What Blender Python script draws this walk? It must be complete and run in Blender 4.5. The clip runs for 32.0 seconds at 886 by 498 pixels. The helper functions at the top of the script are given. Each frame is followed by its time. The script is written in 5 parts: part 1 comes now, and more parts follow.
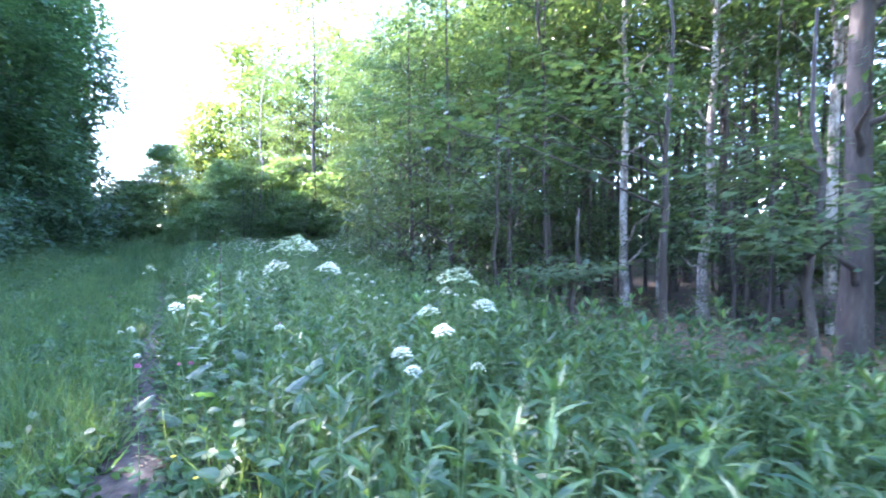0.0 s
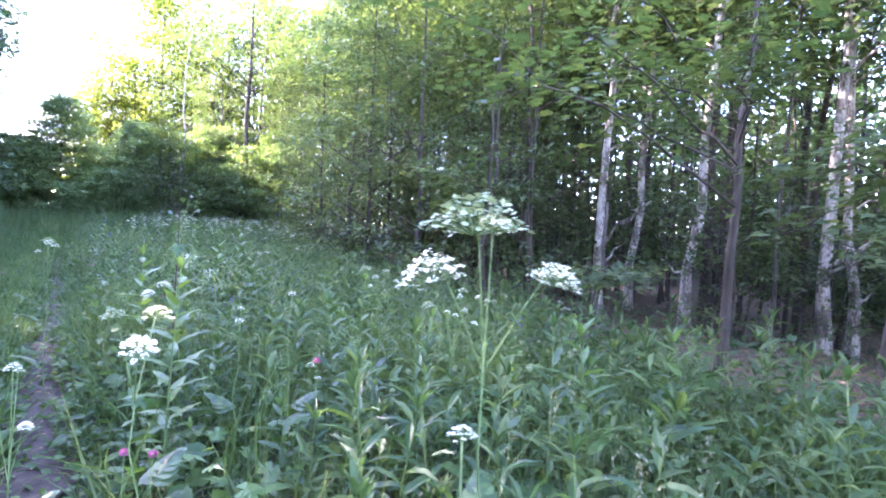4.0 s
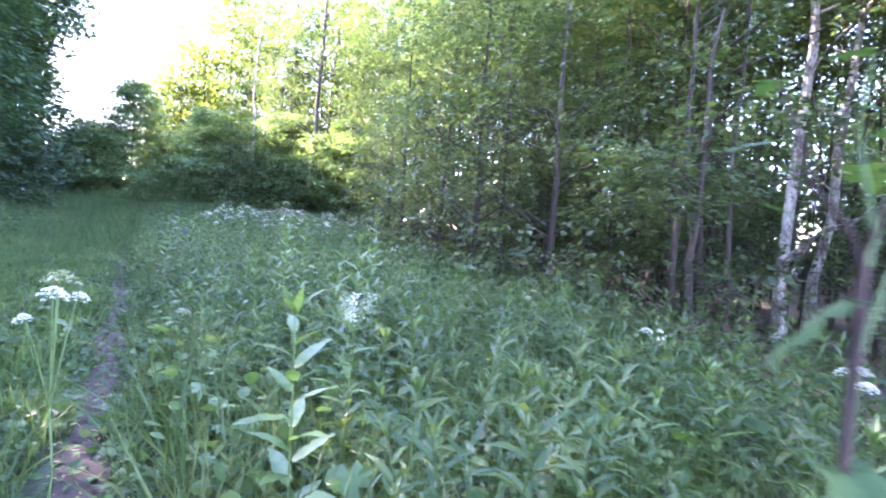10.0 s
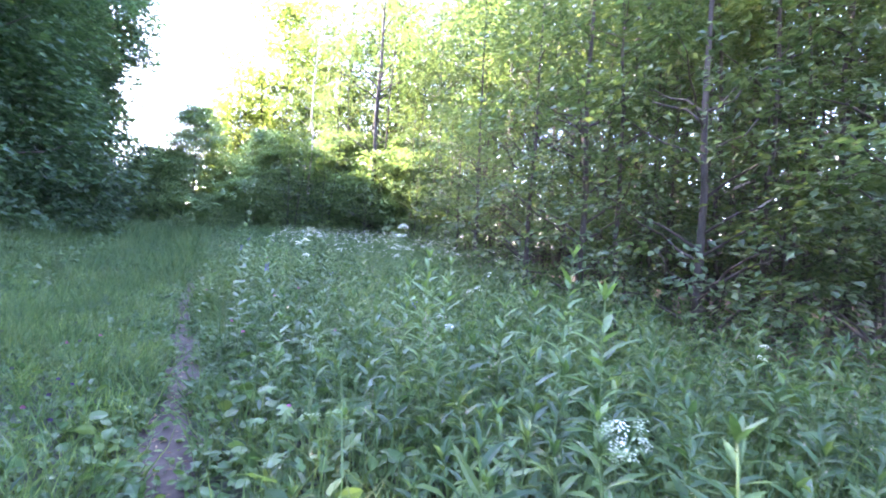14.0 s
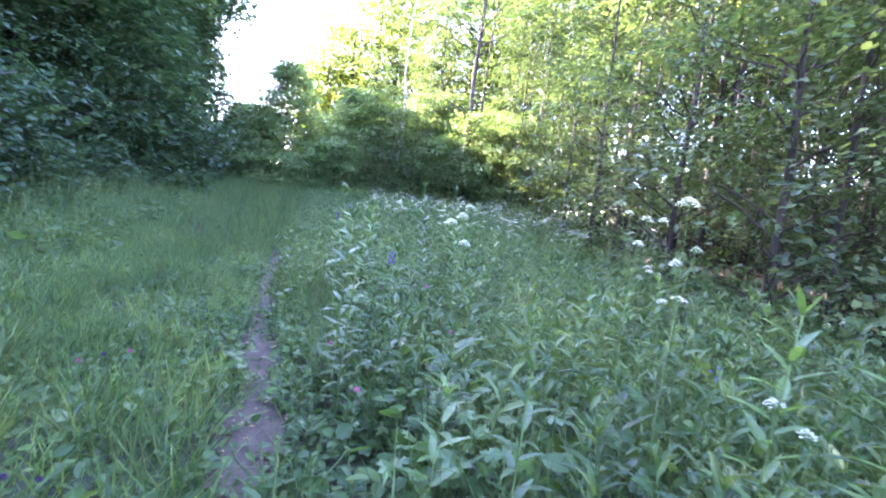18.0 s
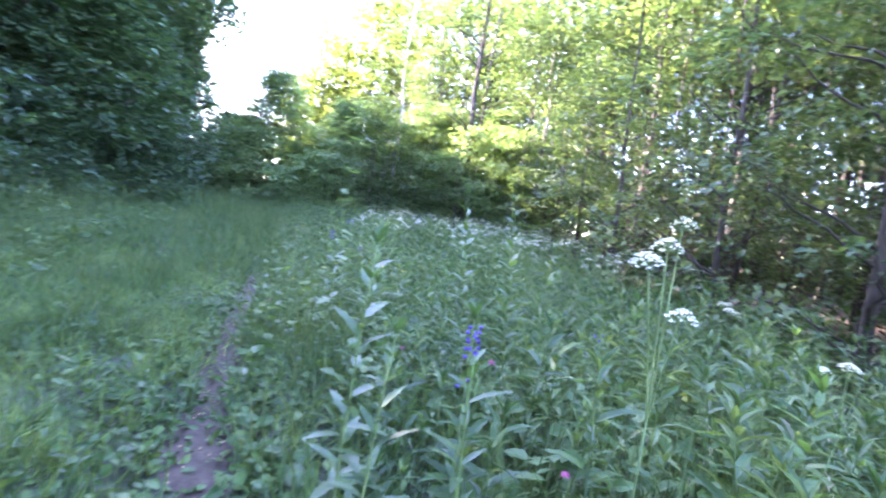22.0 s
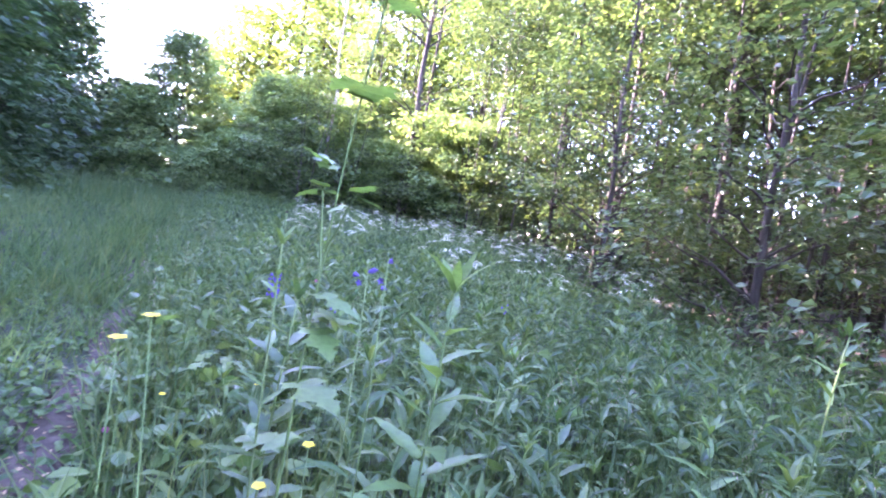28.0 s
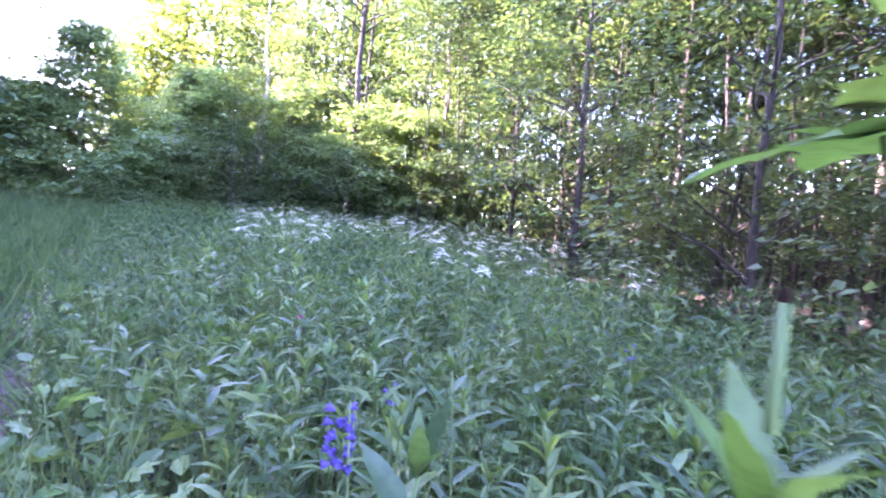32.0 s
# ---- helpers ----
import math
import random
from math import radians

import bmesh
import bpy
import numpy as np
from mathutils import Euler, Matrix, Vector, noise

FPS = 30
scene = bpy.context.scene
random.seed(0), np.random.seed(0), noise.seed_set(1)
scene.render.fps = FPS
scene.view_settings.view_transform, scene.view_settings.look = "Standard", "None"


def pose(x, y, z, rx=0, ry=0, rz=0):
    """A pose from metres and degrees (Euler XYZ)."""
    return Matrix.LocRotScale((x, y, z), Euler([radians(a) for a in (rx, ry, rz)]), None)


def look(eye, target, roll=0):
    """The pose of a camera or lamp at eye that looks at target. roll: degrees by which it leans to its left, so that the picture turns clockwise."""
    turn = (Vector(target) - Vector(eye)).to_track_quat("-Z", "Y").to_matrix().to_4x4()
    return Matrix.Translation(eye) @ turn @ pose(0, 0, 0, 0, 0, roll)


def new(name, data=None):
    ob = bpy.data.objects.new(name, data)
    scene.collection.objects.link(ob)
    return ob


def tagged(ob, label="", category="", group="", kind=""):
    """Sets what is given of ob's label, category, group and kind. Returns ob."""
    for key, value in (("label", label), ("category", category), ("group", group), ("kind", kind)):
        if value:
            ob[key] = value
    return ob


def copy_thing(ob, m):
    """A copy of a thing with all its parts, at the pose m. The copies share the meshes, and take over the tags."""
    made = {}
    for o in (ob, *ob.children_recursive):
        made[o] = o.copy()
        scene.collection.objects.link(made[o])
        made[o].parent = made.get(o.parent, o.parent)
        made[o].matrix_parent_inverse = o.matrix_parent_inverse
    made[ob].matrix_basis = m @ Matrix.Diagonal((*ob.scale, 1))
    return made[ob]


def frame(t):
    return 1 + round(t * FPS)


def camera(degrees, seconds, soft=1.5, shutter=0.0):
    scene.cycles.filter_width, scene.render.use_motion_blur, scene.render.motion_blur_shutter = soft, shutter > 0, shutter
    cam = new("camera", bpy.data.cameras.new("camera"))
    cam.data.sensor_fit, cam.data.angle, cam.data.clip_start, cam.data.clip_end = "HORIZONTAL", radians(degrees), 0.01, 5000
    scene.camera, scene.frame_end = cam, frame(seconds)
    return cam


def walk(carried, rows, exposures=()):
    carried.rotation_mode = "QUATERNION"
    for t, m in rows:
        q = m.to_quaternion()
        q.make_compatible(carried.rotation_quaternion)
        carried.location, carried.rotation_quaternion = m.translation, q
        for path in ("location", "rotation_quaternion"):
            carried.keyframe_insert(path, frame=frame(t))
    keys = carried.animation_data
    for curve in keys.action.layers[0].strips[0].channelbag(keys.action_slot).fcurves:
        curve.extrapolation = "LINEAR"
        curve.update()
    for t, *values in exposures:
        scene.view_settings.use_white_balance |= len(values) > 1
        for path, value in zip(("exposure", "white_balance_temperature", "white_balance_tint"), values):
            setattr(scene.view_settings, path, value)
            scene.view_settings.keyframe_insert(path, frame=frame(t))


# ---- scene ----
cam = camera(84.5, 32.0, soft=1.95, shutter=0.4)
# seconds, x, y, z, yaw, pitch, roll
PATH = [
    (0, 0.825, 0.575, 1.376, 0.82, -0.71, 0.28),
    (0.5, 0.638, 0.877, 1.339, 5.20, -1.98, 0.96),
    (1, 0.489, 1.149, 1.331, 9.66, -2.57, -0.23),
    (1.5, 0.364, 1.429, 1.336, 7.26, -2.12, 0.87),
    (2, 0.279, 1.658, 1.323, 1.65, -2.13, -0.01),
    (2.5, 0.191, 1.902, 1.320, -1.98, -1.86, -0.57),
    (4.5, -0.365, 2.326, 1.326, -8.31, -1.33, -3.64),
    (5, -0.482, 2.654, 1.341, -7.41, -0.75, -3.87),
    (5.5, -0.594, 2.887, 1.355, -5.85, -0.19, -3.96),
    (6, -0.751, 3.125, 1.353, -4.69, 0.68, -3.67),
    (6.5, -0.956, 3.384, 1.345, -5.40, 0.85, -1.43),
    (7, -1.087, 3.609, 1.336, -6.34, 0.26, -1.74),
    (7.5, -1.178, 3.852, 1.333, -6.85, 0.01, -4.04),
    (8, -1.269, 4.039, 1.329, -6.67, -0.07, -4.73),
    (8.5, -1.420, 4.220, 1.323, -6.75, -0.54, -5.22),
    (9, -1.540, 4.402, 1.332, -6.58, -1.14, -5.66),
    (9.5, -1.605, 4.643, 1.298, -5.45, -1.78, -4.86),
    (10, -1.737, 4.900, 1.343, -2.16, -2.48, -4.66),
    (10.5, -1.863, 5.105, 1.352, 0.52, -2.37, -5.58),
    (11, -2.034, 5.299, 1.359, 1.08, -2.28, -5.43),
    (11.5, -2.187, 5.551, 1.371, 0.60, -3.62, -6.40),
    (12, -2.338, 5.873, 1.403, 2.30, -3.56, -5.81),
    (12.5, -2.472, 6.116, 1.401, 4.54, -2.59, -5.68),
    (13, -2.600, 6.316, 1.395, 5.65, -1.30, -3.75),
    (13.5, -2.721, 6.489, 1.373, 4.38, -0.98, -3.66),
    (15.5, -3.210, 7.305, 1.437, 0.30, -1.51, -3.47),
    (16, -3.362, 7.557, 1.393, 0.69, -3.31, -6.41),
    (16.5, -3.533, 7.889, 1.385, 5.32, -5.02, -8.16),
    (17, -3.675, 8.149, 1.361, 9.15, -5.81, -7.69),
    (17.5, -3.851, 8.426, 1.344, 11.64, -5.91, -7.35),
    (18, -3.978, 8.692, 1.362, 12.17, -5.14, -6.52),
    (18.5, -4.080, 8.919, 1.348, 12.93, -4.50, -7.28),
    (19, -4.211, 9.119, 1.345, 14.33, -4.31, -7.64),
    (19.5, -4.360, 9.293, 1.385, 14.63, -2.66, -9.26),
    (20, -4.457, 9.396, 1.353, 13.68, -1.02, -11.12),
    (20.5, -4.540, 9.551, 1.309, 14.17, -2.05, -11.09),
    (21, -4.624, 9.680, 1.303, 21.00, -3.16, -12.32),
    (21.5, -4.672, 9.901, 1.291, 20.96, -3.12, -10.16),
    (22, -4.700, 10.183, 1.299, 10.95, -2.79, -7.25),
    (22.5, -4.757, 10.476, 1.266, 5.38, -3.79, -4.63),
    (23, -4.836, 10.639, 1.269, 3.77, -5.18, -3.90),
    (23.5, -4.916, 10.738, 1.266, 5.67, -6.02, -5.27),
    (24, -5.054, 10.875, 1.274, 7.90, -6.59, -6.12),
    (24.5, -5.161, 11.138, 1.275, 11.96, -7.56, -7.27),
    (26.5, -5.618, 11.995, 1.327, 10.72, -4.86, -7.39),
    (27, -5.701, 12.283, 1.319, 7.08, -4.57, -7.34),
    (27.5, -5.807, 12.546, 1.336, 5.19, -3.63, -9.53),
    (28, -5.923, 12.749, 1.348, 2.01, -2.11, -8.56),
    (28.5, -5.984, 12.867, 1.353, -1.87, -1.53, -8.48),
    (29, -6.089, 13.038, 1.337, -4.59, -1.62, -7.18),
    (29.5, -6.163, 13.181, 1.337, -3.49, -2.46, -6.47),
    (30, -6.241, 13.356, 1.349, -4.35, -2.38, -5.83),
    (30.5, -6.304, 13.451, 1.360, -7.85, -1.96, -6.24),
    (31, -6.358, 13.532, 1.354, -9.57, -1.86, -5.19),
    (31.5, -6.393, 13.635, 1.348, -8.80, -1.87, -4.62),
    (32, -6.438, 13.715, 1.349, -5.06, -2.03, -4.65),
]
walk(cam, [(t, pose(x, y, z, 90 + pitch, roll, yaw)) for t, x, y, z, yaw, pitch, roll in PATH],
     exposures=[(0.0, 4.85, 5400, 30), (4.0, 4.95, 5980, 47), (20.0, 5.38, 5950, 45), (24.0, 5.42, 5920, 46), (29.0, 5.5, 5900, 62), (32.0, 5.52, 5900, 62)])

# ---------------------------------------------------------------- light
SUN_AZ, SUN_EL = radians(67), radians(31)       # left of the y axis, above the horizon
sun_way = Vector((-math.sin(SUN_AZ) * math.cos(SUN_EL), math.cos(SUN_AZ) * math.cos(SUN_EL), math.sin(SUN_EL)))
world = bpy.data.worlds.new("sky_world")
scene.world = world
world.use_nodes = True
wn = world.node_tree.nodes
sky = wn.new("ShaderNodeTexSky")
sky.sky_type, sky.sun_disc = "NISHITA", False
sky.sun_elevation, sky.sun_rotation = SUN_EL, -SUN_AZ
sky.dust_density, sky.ozone_density = 0.8, 2.0
wn["Background"].inputs["Strength"].default_value = 0.15
world.node_tree.links.new(sky.outputs["Color"], wn["Background"].inputs["Color"])
sun_data = bpy.data.lights.new("sun", "SUN")
sun_data.energy, sun_data.angle, sun_data.color = 4.0, radians(0.53), (1.0, 0.93, 0.80)
sun_lamp = new("sun", sun_data)
sun_lamp.matrix_world = look(sun_way * 100, (0, 0, 0))

# ---------------------------------------------------------------- materials


def nodes_of(name):
    m = bpy.data.materials.new(name)
    m.use_nodes = True
    nt = m.node_tree
    nt.nodes.clear()
    return m, nt, nt.nodes, nt.links


def ramp(nd, stops):
    r = nd.new("ShaderNodeValToRGB")
    e = r.color_ramp.elements
    while len(e) < len(stops):
        e.new(0.5)
    for el, (p, c) in zip(e, stops):
        el.position, el.color = p, (*c, 1)
    return r


def leaf_material(name, dark, mid, light, gloss=0.45, through_light=0.45, vein=0.0):
    """Leaf: colour varies leaf by leaf, light shines through, a waxy sheen on top."""
    m, nt, nd, ln = nodes_of(name)
    geo, info = nd.new("ShaderNodeNewGeometry"), nd.new("ShaderNodeObjectInfo")
    r = ramp(nd, [(0.0, dark), (0.55, mid), (1.0, light)])
    mixr = nd.new("ShaderNodeMath")
    mixr.operation = "MULTIPLY_ADD"
    ln.new(info.outputs["Random"], mixr.inputs[0])
    mixr.inputs[1].default_value = 0.3
    sc = nd.new("ShaderNodeMath")
    sc.operation = "MULTIPLY"
    sc.inputs[1].default_value = 0.75
    ln.new(geo.outputs["Random Per Island"], sc.inputs[0])
    ln.new(sc.outputs[0], mixr.inputs[2])
    tc, nz, patch = nd.new("ShaderNodeTexCoord"), nd.new("ShaderNodeTexNoise"), nd.new("ShaderNodeTexNoise")
    patch.inputs["Scale"].default_value, patch.inputs["Detail"].default_value = 0.9, 2.0
    ln.new(tc.outputs["Object"], patch.inputs["Vector"])
    shift = nd.new("ShaderNodeMath")
    shift.operation, shift.inputs[1].default_value = "MULTIPLY_ADD", 1.1
    half = nd.new("ShaderNodeMath")
    half.operation, half.inputs[1].default_value = "SUBTRACT", 0.55
    ln.new(mixr.outputs[0], half.inputs[0])
    ln.new(patch.outputs["Fac"], shift.inputs[0])
    ln.new(half.outputs[0], shift.inputs[2])
    ln.new(shift.outputs[0], r.inputs["Fac"])
    nz.inputs["Scale"].default_value = 9.0
    nz.inputs["Detail"].default_value = 3.0
    ln.new(tc.outputs["Object"], nz.inputs["Vector"])
    mul = nd.new("ShaderNodeMixRGB")
    mul.blend_type, mul.inputs["Fac"].default_value = "OVERLAY", 0.45
    ln.new(r.outputs["Color"], mul.inputs["Color1"])
    ln.new(nz.outputs["Fac"], mul.inputs["Color2"])
    pb = nd.new("ShaderNodeBsdfPrincipled")
    ln.new(mul.outputs["Color"], pb.inputs["Base Color"])
    pb.inputs["Roughness"].default_value = gloss
    pb.inputs["Specular IOR Level"].default_value = 0.45 if gloss < 0.5 else 0.25
    tr = nd.new("ShaderNodeBsdfTranslucent")
    warm = nd.new("ShaderNodeMixRGB")
    warm.blend_type, warm.inputs["Fac"].default_value = "MULTIPLY", 1.0
    warm.inputs["Color2"].default_value = (1.6, 1.48, 0.66, 1)
    ln.new(mul.outputs["Color"], warm.inputs["Color1"])
    ln.new(warm.outputs["Color"], tr.inputs["Color"])
    mx, out = nd.new("ShaderNodeMixShader"), nd.new("ShaderNodeOutputMaterial")
    mx.inputs["Fac"].default_value = through_light
    ln.new(pb.outputs[0], mx.inputs[1])
    ln.new(tr.outputs[0], mx.inputs[2])
    ln.new(mx.outputs[0], out.inputs["Surface"])
    return m


def rough_material(name, stops, scale=6.0, rough=0.9, bump=0.4, stretch=(1, 1, 1), fine=40.0):
    """Bark, soil, litter: two sizes of noise in colour and relief."""
    m, nt, nd, ln = nodes_of(name)
    tc, mp = nd.new("ShaderNodeTexCoord"), nd.new("ShaderNodeMapping")
    mp.inputs["Scale"].default_value = stretch
    ln.new(tc.outputs["Object"], mp.inputs["Vector"])
    n1, n2 = nd.new("ShaderNodeTexNoise"), nd.new("ShaderNodeTexNoise")
    n1.inputs["Scale"].default_value, n1.inputs["Detail"].default_value = scale, 6
    n2.inputs["Scale"].default_value, n2.inputs["Detail"].default_value = fine, 4
    for n in (n1, n2):
        ln.new(mp.outputs["Vector"], n.inputs["Vector"])
    add = nd.new("ShaderNodeMath")
    add.operation = "MULTIPLY_ADD"
    add.inputs[1].default_value = 0.4
    ln.new(n2.outputs["Fac"], add.inputs[0])
    sc = nd.new("ShaderNodeMath")
    sc.operation = "MULTIPLY"
    sc.inputs[1].default_value = 0.6
    ln.new(n1.outputs["Fac"], sc.inputs[0])
    ln.new(sc.outputs[0], add.inputs[2])
    r = ramp(nd, stops)
    ln.new(add.outputs[0], r.inputs["Fac"])
    pb, bp, out = nd.new("ShaderNodeBsdfPrincipled"), nd.new("ShaderNodeBump"), nd.new("ShaderNodeOutputMaterial")
    pb.inputs["Roughness"].default_value = rough
    pb.inputs["Specular IOR Level"].default_value = 0.25
    bp.inputs["Strength"].default_value, bp.inputs["Distance"].default_value = bump, 0.02
    ln.new(add.outputs[0], bp.inputs["Height"])
    ln.new(bp.outputs["Normal"], pb.inputs["Normal"])
    ln.new(r.outputs["Color"], pb.inputs["Base Color"])
    ln.new(pb.outputs[0], out.inputs["Surface"])
    return m


def petal_material(name, a, b, through_light=0.35):
    return leaf_material(name, a, a, b, 0.6, through_light)


MAT_GRASS = leaf_material("grass_blades", (0.030, 0.072, 0.028), (0.060, 0.117, 0.043), (0.118, 0.158, 0.063), 0.5, 0.4)
MAT_HERB = leaf_material("herb_leaf", (0.017, 0.050, 0.017), (0.045, 0.099, 0.033), (0.112, 0.170, 0.056), 0.48, 0.40)
MAT_HERB_LIGHT = leaf_material("young_herb_leaf", (0.045, 0.108, 0.034), (0.088, 0.165, 0.050), (0.16, 0.23, 0.074), 0.45, 0.44)
MAT_LOW = leaf_material("low_leaf", (0.026, 0.066, 0.019), (0.056, 0.112, 0.031), (0.106, 0.160, 0.046), 0.5, 0.35)
MAT_STEM = leaf_material("green_stem", (0.07, 0.13, 0.04), (0.11, 0.18, 0.06), (0.16, 0.22, 0.09), 0.5, 0.1)
MAT_DARKSTEM = rough_material("purple_brown_stem", [(0.3, (0.030, 0.016, 0.014)), (0.7, (0.075, 0.042, 0.034))], 20, 0.6, 0.2)
MAT_DRY = rough_material("dry_leaf", [(0.3, (0.17, 0.105, 0.05)), (0.7, (0.36, 0.25, 0.14))], 14, 0.8, 0.2)
MAT_TREE = leaf_material("tree_leaf", (0.036, 0.074, 0.034), (0.062, 0.110, 0.047), (0.110, 0.152, 0.060), 0.44, 0.42)
# tree leaf made lighter and yellower: sun glow put into the colour
MAT_FAR = leaf_material("sun_toned_far_leaf", (0.06, 0.105, 0.028), (0.11, 0.165, 0.042), (0.18, 0.225, 0.055), 0.5, 0.55)
MAT_BUSH = leaf_material("bush_leaf", (0.073, 0.141, 0.062), (0.123, 0.209, 0.088), (0.187, 0.264, 0.116), 0.45, 0.5)
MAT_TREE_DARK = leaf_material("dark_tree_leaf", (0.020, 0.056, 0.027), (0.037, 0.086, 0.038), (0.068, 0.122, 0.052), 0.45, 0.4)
MAT_BARK = rough_material("grey_brown_bark", [(0.25, (0.026, 0.021, 0.017)), (0.5, (0.065, 0.055, 0.046)), (0.8, (0.14, 0.122, 0.105))], 5, 0.9, 0.9, (1, 1, 0.22), 30)
# pale grey bark; the near-white patches paint sun flecks into its colour
MAT_PALE_FLECKED_BARK = rough_material("pale_bark_painted_sun_flecks", [(0.30, (0.05, 0.043, 0.036)), (0.46, (0.20, 0.17, 0.145)), (0.56, (0.52, 0.47, 0.41)), (0.8, (0.68, 0.63, 0.56))], 4, 0.85, 0.7, (1, 1, 0.45), 26)
MAT_SOIL = rough_material("trodden_soil", [(0.25, (0.020, 0.015, 0.011)), (0.5, (0.050, 0.038, 0.027)), (0.8, (0.11, 0.086, 0.062))], 9, 0.95, 0.8)
MAT_WHITE = petal_material("white_floret", (0.72, 0.74, 0.68), (0.82, 0.83, 0.78), 0.25)
MAT_CREAM = petal_material("green_white_bud", (0.30, 0.37, 0.23), (0.46, 0.51, 0.36), 0.2)
MAT_BLUE = petal_material("violet_blue_petal", (0.10, 0.075, 0.30), (0.18, 0.13, 0.44))
MAT_PINK = petal_material("pink_clover_head", (0.34, 0.10, 0.24), (0.50, 0.20, 0.36))
MAT_SEED = rough_material("pale_grass_seed", [(0.3, (0.20, 0.20, 0.11)), (0.7, (0.36, 0.34, 0.22))], 30, 0.8, 0.2)
MAT_VIOLET = petal_material("dark_violet_petal", (0.06, 0.03, 0.12), (0.13, 0.07, 0.22))
MAT_YELLOW = petal_material("yellow_petal", (0.75, 0.55, 0.03), (0.85, 0.68, 0.06))


def ground_material():
    """Moss and litter under the meadow, brown leaf litter under the wood, by a soft uneven border."""
    m, nt, nd, ln = nodes_of("meadow_and_forest_floor")
    tc = nd.new("ShaderNodeTexCoord")
    n1, n2, n3 = (nd.new("ShaderNodeTexNoise") for _ in range(3))
    for n, sc in ((n1, 1.3), (n2, 22.0), (n3, 0.35)):
        n.inputs["Scale"].default_value, n.inputs["Detail"].default_value = sc, 6
        ln.new(tc.outputs["Object"], n.inputs["Vector"])
    green = ramp(nd, [(0.3, (0.014, 0.022, 0.009)), (0.55, (0.030, 0.046, 0.017)), (0.75, (0.055, 0.052, 0.03))])
    brown = ramp(nd, [(0.3, (0.026, 0.018, 0.010)), (0.5, (0.072, 0.050, 0.030)), (0.72, (0.165, 0.115, 0.074))])
    ln.new(n2.outputs["Fac"], green.inputs["Fac"])
    ln.new(n2.outputs["Fac"], brown.inputs["Fac"])
    at = nd.new("ShaderNodeAttribute")
    at.attribute_name = "litter"
    mx = nd.new("ShaderNodeMixRGB")
    add = nd.new("ShaderNodeMath")
    add.operation = "MULTIPLY_ADD"
    add.inputs[1].default_value, add.use_clamp = 0.5, True
    sub = nd.new("ShaderNodeMath")
    sub.operation = "SUBTRACT"
    sub.inputs[1].default_value = 0.25
    ln.new(n1.outputs["Fac"], add.inputs[0])
    ln.new(at.outputs["Fac"], sub.inputs[0])
    ln.new(sub.outputs[0], add.inputs[2])
    ln.new(add.outputs[0], mx.inputs["Fac"])
    ln.new(green.outputs["Color"], mx.inputs["Color1"])
    ln.new(brown.outputs["Color"], mx.inputs["Color2"])
    pb, bp, out = nd.new("ShaderNodeBsdfPrincipled"), nd.new("ShaderNodeBump"), nd.new("ShaderNodeOutputMaterial")
    pb.inputs["Roughness"].default_value = 0.95
    bp.inputs["Strength"].default_value, bp.inputs["Distance"].default_value = 0.8, 0.03
    ln.new(n2.outputs["Fac"], bp.inputs["Height"])
    ln.new(bp.outputs["Normal"], pb.inputs["Normal"])
    ln.new(mx.outputs["Color"], pb.inputs["Base Color"])
    ln.new(pb.outputs[0], out.inputs["Surface"])
    return m


MAT_GROUND = ground_material()

# ---------------------------------------------------------------- plan
# The plan runs along the trodden path: s metres along it, o metres to its right.
ORIGIN, ALONG, ACROSS = np.array((-2.52, 3.80)), np.array((-0.412, 0.911)), np.array((0.911, 0.412))
rng = np.random.default_rng(7)


def plan(s, o):
    """World x, y of a place along and across the trail."""
    s, o = np.asarray(s, float), np.asarray(o, float)
    return np.stack([ORIGIN[0] + s * ALONG[0] + o * ACROSS[0], ORIGIN[1] + s * ALONG[1] + o * ACROSS[1]], -1)


def unplan(x, y):
    dx, dy = np.asarray(x, float) - ORIGIN[0], np.asarray(y, float) - ORIGIN[1]
    return dx * ALONG[0] + dy * ALONG[1], dx * ACROSS[0] + dy * ACROSS[1]


def trail_offset(s):
    return np.interp(s, [-8, -3, -1, 0.4, 2, 3.5, 5, 6.5, 8, 9.7, 11.3, 13, 14.2, 16.2, 17.9, 24, 30], [1.81, 1.34, 1.15, 1.04, 0.86, 0.68, 0.61, 0.41, 0.34, 0.10, -0.09, -0.21, -0.28, -0.53, -0.63, -1.21, -1.77])


def wood_edge(s):
    """Where the wood begins on the right of the trail."""
    return np.interp(s, [-20, -6, 0, 4, 8, 14, 20, 25, 29, 31.5, 34], [5.5, 5.5, 6.1, 7.2, 8.4, 9.2, 9.8, 9.0, 6.0, 1.0, -2.5])


def height(s, o):
    """The ground rises gently to the left of the trail and falls to its right."""
    s, o = np.asarray(s, float), np.asarray(o, float)
    fall = np.interp(s, [-10, 6, 18], [0.055, 0.050, 0.012])
    u = o - trail_offset(s)
    z = np.where(u < 0, 0.045 * np.clip(-u, 0, 12), -fall * np.clip(u - 0.8, 0, 13)) + 0.045 * np.clip(s - 13, 0, 30)
    z = z + 0.03 * np.sin(s * 0.9 + o * 0.6) * np.clip(np.abs(u) - 0.6, 0, 1) + 0.02 * np.sin(s * 2.1 - o * 1.7) * np.clip(np.abs(u) - 0.6, 0, 1)
    return z


def ground_at(x, y):
    return height(*unplan(x, y))


def on_ground(s, o):
    p = plan(s, o)
    return np.concatenate([p, np.expand_dims(height(s, o), -1)], -1)


# ---------------------------------------------------------------- mesh tools


